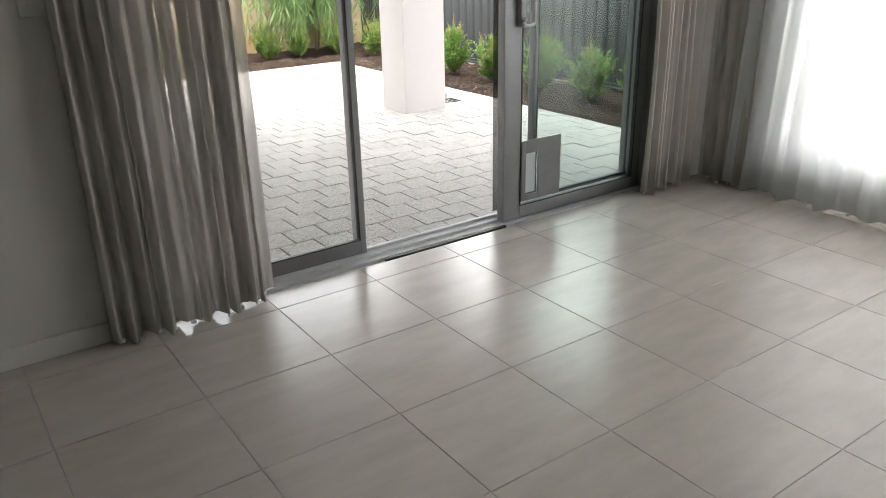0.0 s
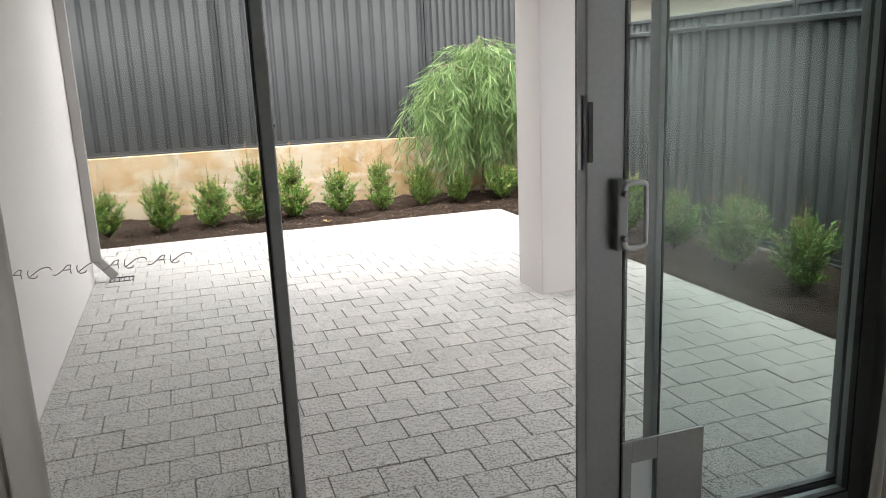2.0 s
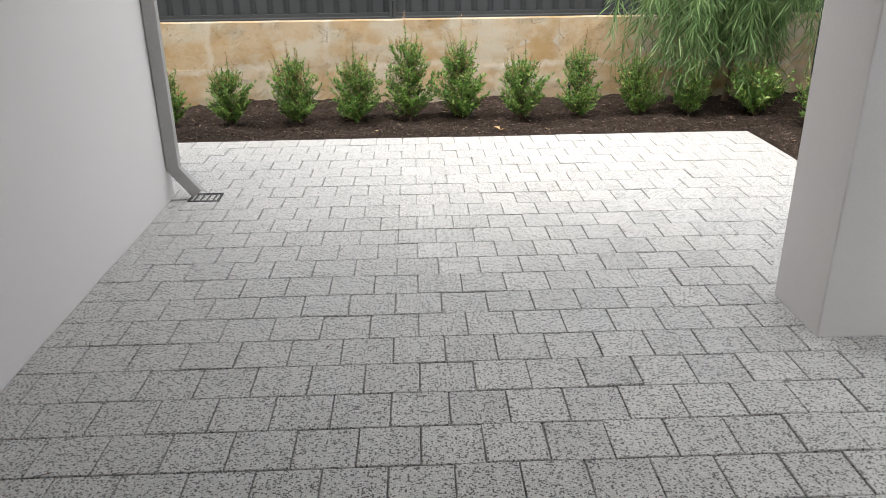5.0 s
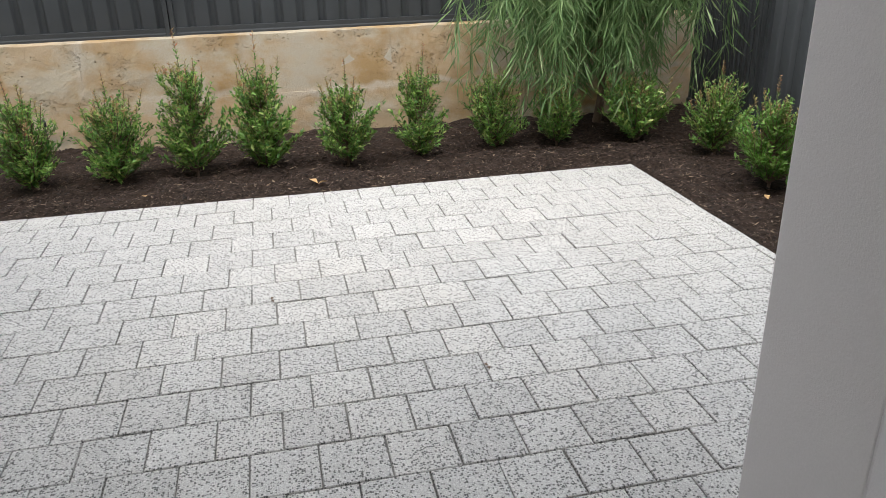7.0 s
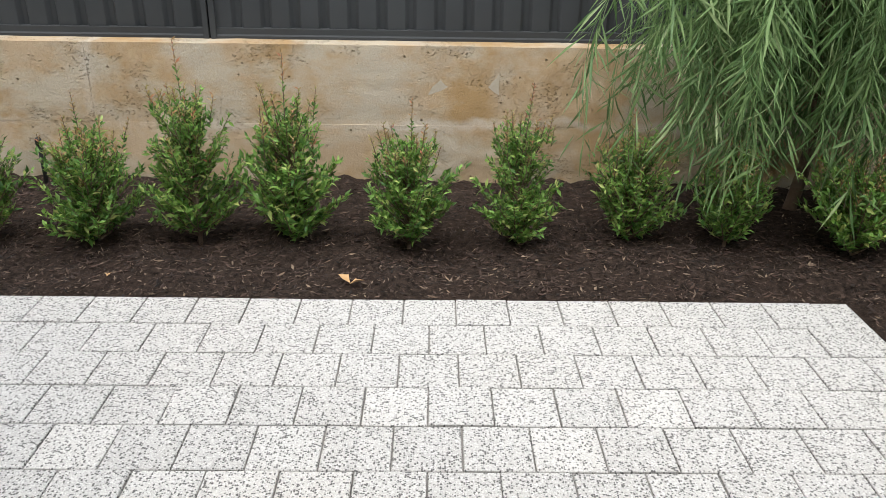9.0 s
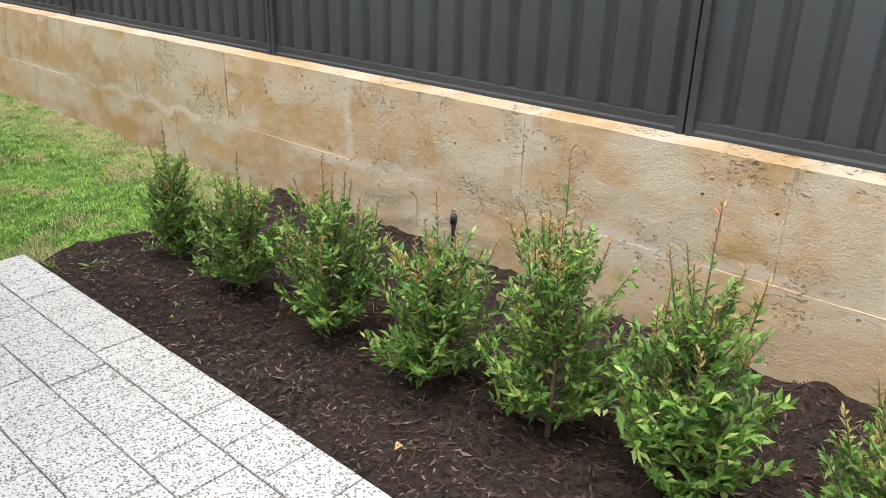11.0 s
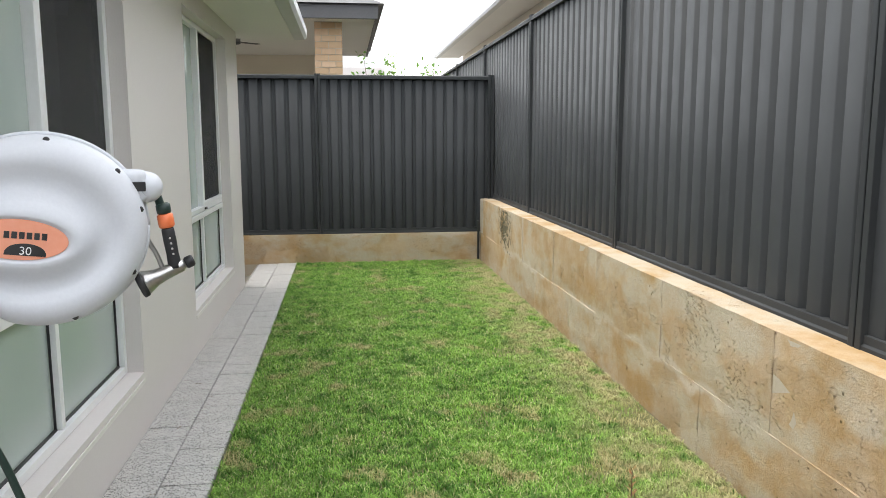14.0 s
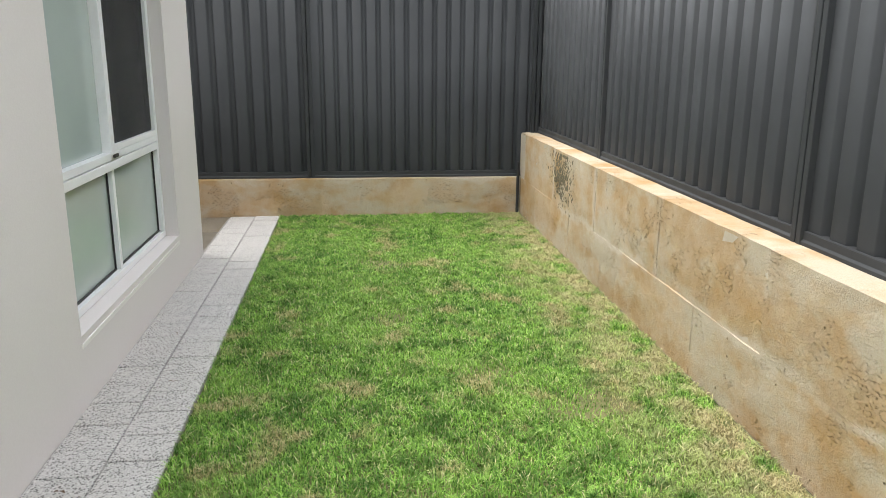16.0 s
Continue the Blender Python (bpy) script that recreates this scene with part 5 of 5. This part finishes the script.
def dry_leaf(x, y, turn, size):
    rng = np.random.default_rng(int(turn))
    k = 2
    base = np.zeros((k, 3)) + rng.normal(0, 0.004, (k, 3))
    way = np.array([[math.cos(a), math.sin(a), rng.uniform(0.05, 0.5)] for a in np.linspace(0, 2.3, k)])
    me = leaf_mesh("dry_leaf", base, way, np.tile([0, 0, 1.0], (k, 1)) + rng.normal(0, 0.2, (k, 3)), np.full(k, size), np.full(k, size * 0.65), M_DRY, 0.25)
    ob = tagged(new("dry_leaf", me), "curled dry orange leaf lying on the mulch", "leaf")
    ob.matrix_basis = pose(x, y, 0.022, 0, 0, turn)


dry_leaf(2.89, 9.30, 15, 0.06)
dry_leaf(5.12, 8.36, 80, 0.05)
dry_leaf(1.95, 9.36, 140, 0.035)


def litter(x, y, seed):
    """A small dark leaf scrap lying on the pavers."""
    rg = np.random.default_rng(seed)
    way = np.array([[1.0, 0.0, 0.05], [-0.7, 0.6, 0.08]])
    size = rg.uniform(0.012, 0.028, 2)
    me = leaf_mesh("leaf_scrap", np.zeros((2, 3)), way, np.array([[0, 0.1, 1.0], [0.1, 0, 1.0]]), size, size * 0.5, M_BARK, 0.3)
    ob = tagged(new("leaf_scrap", me), "small dark brown leaf scrap on the pavers", "leaf")
    ob.matrix_basis = pose(x, y, 0.004, 0, 0, rg.uniform(0, 360))


for k, (x, y) in enumerate(((-1.02, 8.16), (-0.62, 8.22), (-1.75, 8.12), (-2.2, 8.19), (-2.45, 8.08), (-3.3, 8.25), (-3.9, 8.14), (0.02, 8.24), (1.15, 5.4), (1.35, 7.1), (2.6, 7.9), (1.9, 6.1), (3.3, 7.2), (0.9, 8.9))):
    litter(x, y, k + 3)


def weed(x, y, seed):
    rng = np.random.default_rng(seed)
    k = 11
    t = np.linspace(0, 6.3, k, endpoint=False) + rng.normal(0, 0.2, k)
    way = np.stack([np.cos(t), np.sin(t), rng.uniform(0.15, 0.9, k)], 1)
    me = leaf_mesh("weed", np.zeros((k, 3)), way, np.tile([0, 0, 1.0], (k, 1)), rng.uniform(0.04, 0.075, k), rng.uniform(0.014, 0.026, k), M_LEAF_BRIGHT, 0.2)
    ob = tagged(new("weed", me), "small green weed growing through the mulch", "weed")
    ob.location = (x, y, 0.008)


weed(0.42, 9.40, 1)
weed(0.78, 9.38, 2)
weed(0.15, 9.34, 3)

rng = np.random.default_rng(5)


def chips(name, x0, x1, y0, y1, count, long=(0.010, 0.045), thin=(0.15, 0.4), mat=None):
    """Bark chips scattered over the soil."""
    p = np.stack([rng.uniform(x0, x1, count), rng.uniform(y0, y1, count), np.zeros(count)], 1)
    for q in p:
        x, y = q[0], q[1]
        e = min((y - PAVE_Y) / 0.15, 1) if y0 > 9 else 1
        q[2] = -0.008 + (0.03 if y0 > 9 else 0.02) * e + e * (0.050 * noise.noise((x * 2.3, y * 2.3, 1)) + 0.034 * noise.noise((x * 9, y * 9, 4)))
    t = rng.uniform(0, 6.3, count)
    way = np.stack([np.cos(t), np.sin(t), rng.normal(0.12, 0.2, count)], 1)
    flat = np.stack([rng.normal(0, 0.35, count), rng.normal(0, 0.35, count), np.ones(count)], 1)
    size = rng.uniform(*long, count)
    ob = new(name, leaf_mesh(name, p, way, flat, size, size * rng.uniform(*thin, count), mat or M_CHIP, -0.35))
    return tagged(ob, "dark bark mulch scattered over the bed", "mulch", kind="stuff")


chips("mulch", LAWN_X + 0.15, FENCE_X - 0.05, PAVE_Y + 0.01, WALL_Y - 0.02, 15000)
chips("mulch", PAVE_X + 0.01, FENCE_X - 0.05, 3.6, PAVE_Y, 7000)
chips("mulch_fibre", LAWN_X + 0.15, FENCE_X - 0.05, PAVE_Y + 0.01, WALL_Y - 0.02, 15000, (0.025, 0.07), (0.025, 0.05))
chips("mulch_fibre", PAVE_X + 0.01, FENCE_X - 0.05, 5.6, PAVE_Y, 5000, (0.025, 0.07), (0.025, 0.05))

chips("wood_chips", LAWN_X + 0.18, PAVE_X, PAVE_Y + 0.012, PAVE_Y + 0.24, 800, (0.008, 0.034), (0.12, 0.35), M_CHIP_PALE)
chips("wood_chips", PAVE_X + 0.012, PAVE_X + 0.25, 5.6, PAVE_Y, 600, (0.008, 0.034), (0.12, 0.35), M_CHIP_PALE)
chips("wood_chips", LAWN_X + 0.2, FENCE_X - 0.1, PAVE_Y + 0.2, WALL_Y - 0.05, 300, (0.008, 0.03), (0.12, 0.3), M_CHIP_PALE)

# ---- lawn ----


def lawn():
    """Short turf: single blades, each bent once, thinner and drier in patches."""
    count = 420000
    x, y = rng.uniform(END_X + 0.01, 0.16, count), rng.uniform(LAWN_Y + 0.008, WALL_Y - 0.01, count)
    edge = np.array([0.04 + 0.10 * noise.noise((b * 3.0, 2.2, 0.5)) for b in np.linspace(9, 10.6, 161)])
    lim = np.where(y < PAVE_Y + 0.01, LAWN_X - 0.012, edge[np.clip(((y - 9) * 100).astype(int), 0, 160)] + rng.normal(0, 0.05, count))
    keep = x < lim
    x, y = x[keep], y[keep]
    thin = np.array([noise.noise((a * 2.6, b * 2.6, 3.3)) for a, b in zip(x[::1], y[::1])])
    keep = rng.random(len(x)) > np.clip((thin - 0.22) * 2.2, 0, 0.75)
    x, y, thin = x[keep], y[keep], thin[keep]
    k = len(x)
    clump = np.array([noise.noise((a * 17, b * 17, 8.1)) + 0.6 * noise.noise((a * 41, b * 41, 5.1)) for a, b in zip(x, y)])
    h = rng.uniform(0.010, 0.024, k) * (1.0 - 0.35 * np.clip(thin, 0, 1)) * np.clip(1.0 + 0.8 * clump, 0.45, 1.6)
    t = rng.uniform(0, 6.3, k)
    d = np.stack([np.cos(t), np.sin(t), np.zeros(k)], 1)
    s = np.stack([-np.sin(t), np.cos(t), np.zeros(k)], 1) * rng.uniform(0.0013, 0.0028, k)[:, None]
    lean = rng.uniform(0.25, 1.5, k)[:, None]
    base = np.stack([x, y, np.full(k, -0.014)], 1)
    mid = base + d * h[:, None] * lean * 0.4 + np.array([0, 0, 1]) * (h * 0.6 + 0.004)[:, None]
    tip = base + d * h[:, None] * lean * 1.15 + np.array([0, 0, 1]) * (h * 0.95 + 0.004)[:, None]
    v = np.stack([base - s, base + s, mid + s * 0.9, mid - s * 0.9, tip], 1).reshape(-1, 3)
    o = np.arange(k)[:, None, None] * 5
    f = (np.array([[0, 1, 2], [0, 2, 3], [3, 2, 4]])[None] + o).reshape(-1, 3)
    return tagged(new("lawn", raw_mesh("lawn", v, f, M_GRASS)), "short green lawn with straw-coloured dry patches", "grass", kind="stuff")


lawn()

# ---- neighbouring houses and greenery ----
nb = thing("neighbour_house", "neighbouring house with a brick pier under deep pale eaves", "house")
part("soffit", boxes((-13.2, -8.42, 3.0, 9.38, 2.98, 3.02)), M_CEILING, nb)
part("fascia", boxes((-8.42, -8.36, 3.0, 9.42, 2.96, 3.14), (-13.2, -8.42, 9.38, 9.42, 2.96, 3.14), bevel=0.006), M_ROOF, nb)
hip_roof("roof", -14.0, -8.3, 2.5, 9.5, 3.145, 1.4, M_ROOF, "", nb)
part("wall", boxes((-13.4, -13.2, 3.0, 8.6, -0.12, 2.98)), M_CREAM, nb)
pier = part("pier", boxes((-9.19, -8.81, 8.575, 8.945, -0.12, 2.979)), M_MORTAR, nb, "cream brick pier")
brick = mesh_of("brick", boxes((0, 0.012, 0, 0.180, 0, 0.076), bevel=0.002), M_BRICK)
brick_half = mesh_of("brick", boxes((0, 0.012, 0, 0.085, 0, 0.076), bevel=0.002), M_BRICK)
for j in range(13):
    z = 1.86 + j * 0.086
    cells = ((8.575, brick), (8.765, brick)) if j % 2 else ((8.575, brick_half), (8.670, brick), (8.860, brick_half))
    for y, me in cells:
        part("brick", me, None, pier).location = (-8.81, y, z)
lamp = part("ceiling_fan", turned([(0.02, -0.16), (0.07, -0.15), (0.07, -0.08), (0.015, -0.07), (0.015, 0)], pose(-10.2, 7.35, 2.98), 14), M_REEL_DARK, nb, "dark ceiling fan under the eaves", True)
for a in (10, 130, 250):
    bm = boxes((0.06, 0.40, -0.05, 0.05, -0.125, -0.117), bevel=0.002)
    bm.transform(pose(-10.2, 7.35, 2.98, 0, 0, a))
    part("blade", bm, M_REEL_DARK, lamp)
far = thing("far_house", "white rendered house farther behind the end fence", "house")
part("wall", boxes((-24.0, -16.0, 4.0, 9.8, -0.12, 3.35)), M_WHITE, far)
hip_roof("roof", -24.5, -15.5, 3.5, 8.6, 3.352, 1.5, M_ROOF, "", far)
part("parapet", boxes((-16.0, -15.9, 8.61, 9.9, -0.1, 3.0)), M_RENDER, far)
bk = thing("neighbour_house", "neighbouring house with a pale gutter above the back fence", "house")
part("wall", boxes((-18.0, -3.0, 12.0, 12.2, -0.12, 3.5), (-3.2, -3.0, 12.2, 18.0, -0.12, 3.5), (-18.0, -17.8, 12.2, 18.0, -0.12, 3.5)), M_CREAM, bk)
part("soffit", boxes((-18.6, -2.5, 11.45, 11.998, 3.50, 3.53)), M_CEILING, bk)
part("gutter", swept([(11.45 - y, 3.49 + z * 1.3) for y, z in gut], -18.7, -2.4), M_GUTTER, bk)
hip_roof("roof", -18.65, -2.45, 11.46, 18.5, 3.60, 1.7, M_ROOF, "", bk)
rt = thing("neighbour_house", "cream neighbouring house beyond the side fence", "house")
part("wall", boxes((8.6, 8.8, 2.0, 15.0, -0.12, 2.45)), M_CREAM, rt)
part("gutter", boxes((7.98, 8.10, 1.8, 15.2, 2.44, 2.55), bevel=0.01), M_GUTTER, rt)
part("soffit", boxes((8.10, 8.6, 1.8, 15.2, 2.46, 2.48)), M_CEILING, rt)
hip_roof("roof", 8.0, 14.0, 1.8, 15.2, 2.555, 1.5, M_ROOF, "", rt)
part("downpipe", boxes((8.53, 8.598, 8.35, 8.43, -0.1, 2.45), bevel=0.004), M_GUTTER, rt)
fence("neighbour_fence", "charcoal steel fence beyond the side boundary", pose(7.4, 15.0, -0.11, 0, 0, -90), [0.0, 2.38, 4.76, 7.14, 9.52, 11.9], 2.12)


def far_bush(seed, cx, cy, z0, z1, spread):
    """Loose leafy top of a bush, seen over a fence."""
    rg = np.random.default_rng(seed)
    ob = thing("bush", "leafy green bush rising above the end fence", "bush")
    bm = bmesh.new()
    base, way, flat, size = [], [], [], []
    for k in range(16):
        a = rg.uniform(0, 6.3)
        tip = np.array([cx + spread * math.cos(a) * rg.random(), cy + spread * math.sin(a) * rg.random(), rg.uniform(z0 + 0.5 * (z1 - z0), z1)])
        foot = np.array([cx, cy, -0.1])
        line = smooth_line([foot, foot * 0.4 + tip * 0.6 + np.array([0, 0, -0.1]), tip], 5)
        tube(line, [0.02 - 0.016 * i / (len(line) - 1) for i in range(len(line))], 4, bm)
        for j in range(64):
            f = rg.uniform(0.55, 1.0)
            p = np.array(line[min(len(line) - 1, int(f * len(line)))]) + rg.normal(0, 0.07, 3)
            base.append(p)
            way.append(rg.normal(0, 1, 3) + np.array([0, 0, 0.5]))
            flat.append(rg.normal(0, 0.5, 3) + np.array([0, 0, 1]))
            size.append(rg.uniform(0.05, 0.10))
    size = np.array(size)
    tagged(part("branching", bm, M_BARK, ob), kind="stuff")
    part("foliage", leaf_mesh("foliage", np.array(base), np.array(way), np.array(flat), size, size * 0.45, M_LEAF_BRIGHT), None, ob)


far_bush(3, -8.3, 9.58, 0.8, 2.44, 0.42)
far_bush(6, -8.9, 10.12, 0.8, 2.44, 0.34)

# ---- floor tiles ----
floor = solid("floor", boxes((-3.8, 3.92, -4.0, 3.168, -0.12, FLOOR - 0.002)), M_GROUT)
T = 0.44


def slab_mesh(name, w, d, h, c, mat):
    """A slab with its upper edges cut off; the origin is a lower corner of the top."""
    v = [(0, 0, -h), (w, 0, -h), (w, d, -h), (0, d, -h), (0, 0, -c), (w, 0, -c), (w, d, -c), (0, d, -c), (c, c, 0), (w - c, c, 0), (w - c, d - c, 0), (c, d - c, 0)]
    f = [(8, 9, 10, 11)] + [(a + i, a + (i + 1) % 4, b + (i + 1) % 4, b + i) for a, b in ((0, 4), (4, 8)) for i in range(4)]
    return raw_mesh(name, v, f, mat)


tile = slab_mesh("tile", T - 0.0026, T - 0.0026, 0.012, 0.0012, M_TILE)
cut = {}
for i in range(-12, 7):
    for j in range(-15, 3):
        x, y = 1.20 + T * i, 2.58 + T * j
        w, d = min(T, 3.90 - x), min(T, 3.167 - y)
        if w < 0.05 or d < 0.05 or x < -3.8 or y < -4.0:
            continue
        me = tile
        if w < T or d < T:
            key = (round(w, 3), round(d, 3))
            me = cut.setdefault(key, None) or slab_mesh("tile", w - 0.0026, d - 0.0026, 0.012, 0.0012, M_TILE)
            cut[key] = me
        part("tile", me, None, floor).location = (x + 0.0013, y + 0.0013, FLOOR)

# ---- pavers ----
PW, PD = 0.1915, 0.1915
pavement = solid("pavement", boxes((HOUSE_X - 0.05, PAVE_X - 0.004, 3.40, PAVE_Y - 0.004, -0.14, -0.011), (-6.85, HOUSE_X - 0.05, HOUSE_Y - 0.02, LAWN_Y - 0.002, -0.14, -0.0115), (LAWN_X + 0.003, HOUSE_X - 0.05, LAWN_Y - 0.002, PAVE_Y - 0.004, -0.14, -0.011), (4.17, PAVE_X - 0.004, -4.0, 3.40, -0.14, -0.011)), M_SAND)
paver_kinds = {}
rest_v, rest_f = [], []
rp = random.Random(12)


def lay(x, y, w, d, near):
    if w < 0.04 or d < 0.04:
        return
    key = (round(w, 2), round(d, 2))
    h = rp.gauss(0, 0.0011)
    if near:
        if key not in paver_kinds:
            paver_kinds[key] = slab_mesh("paver", w - 0.0045, d - 0.0045, 0.05, 0.0025, M_PAVER)
        ob = part("paver", paver_kinds[key], None, pavement)
        ob.matrix_basis = pose(x + 0.002, y + 0.002, h, rp.gauss(0, 0.2), rp.gauss(0, 0.2), rp.gauss(0, 0.35))
    else:
        c, w, d = 0.0025, w - 0.0045, d - 0.0045
        v = [(0, 0, -0.03), (w, 0, -0.03), (w, d, -0.03), (0, d, -0.03), (0, 0, -c), (w, 0, -c), (w, d, -c), (0, d, -c), (c, c, 0), (w - c, c, 0), (w - c, d - c, 0), (c, d - c, 0)]
        o = len(rest_v)
        rest_v.extend((x + 0.002 + a, y + 0.002 + b, h + e) for a, b, e in v)
        rest_f.extend([(o + 8, o + 9, o + 10, o + 11)] + [(o + a + i, o + a + (i + 1) % 4, o + b + (i + 1) % 4, o + b + i) for a, b in ((0, 4), (4, 8)) for i in range(4)])


row = 0
y = PAVE_Y
while y > 3.41:
    d = min(PD, y - 3.405)
    x0 = LAWN_X if y > HOUSE_Y + 0.04 else HOUSE_X
    x = PAVE_X
    first = PW * (0.73 if row % 2 == 0 else 0.23)
    while x > x0 + 0.01:
        w = min(first, x - x0)
        first = PW
        near = 2.3 < x < 4.0 and 4.6 < y - d / 2 < 8.6
        low = max(y - d, HOUSE_Y) if x - w < HOUSE_X - 0.02 else y - d
        lay(x - w, low, w, y - low, near)
        x -= w
    y -= d
    row += 1
half = (LAWN_Y - HOUSE_Y) / 2
for k in range(2):
    x = LAWN_X
    first = PW * (1.0 if k == 0 else 0.5)
    while x > -6.84:
        w = min(first, x + 6.845)
        first = PW
        lay(x - w, HOUSE_Y + half * k, w, half, False)
        x -= w
y = 3.40
while y > -3.9:
    for k in range(2):
        lay(4.17 + 0.298 * k, y - PD, 0.298, PD, False)
    y -= PD
others = part("paver_field", raw_mesh("paver_field", rest_v, rest_f, M_PAVER), None, pavement)
tagged(others, kind="stuff")
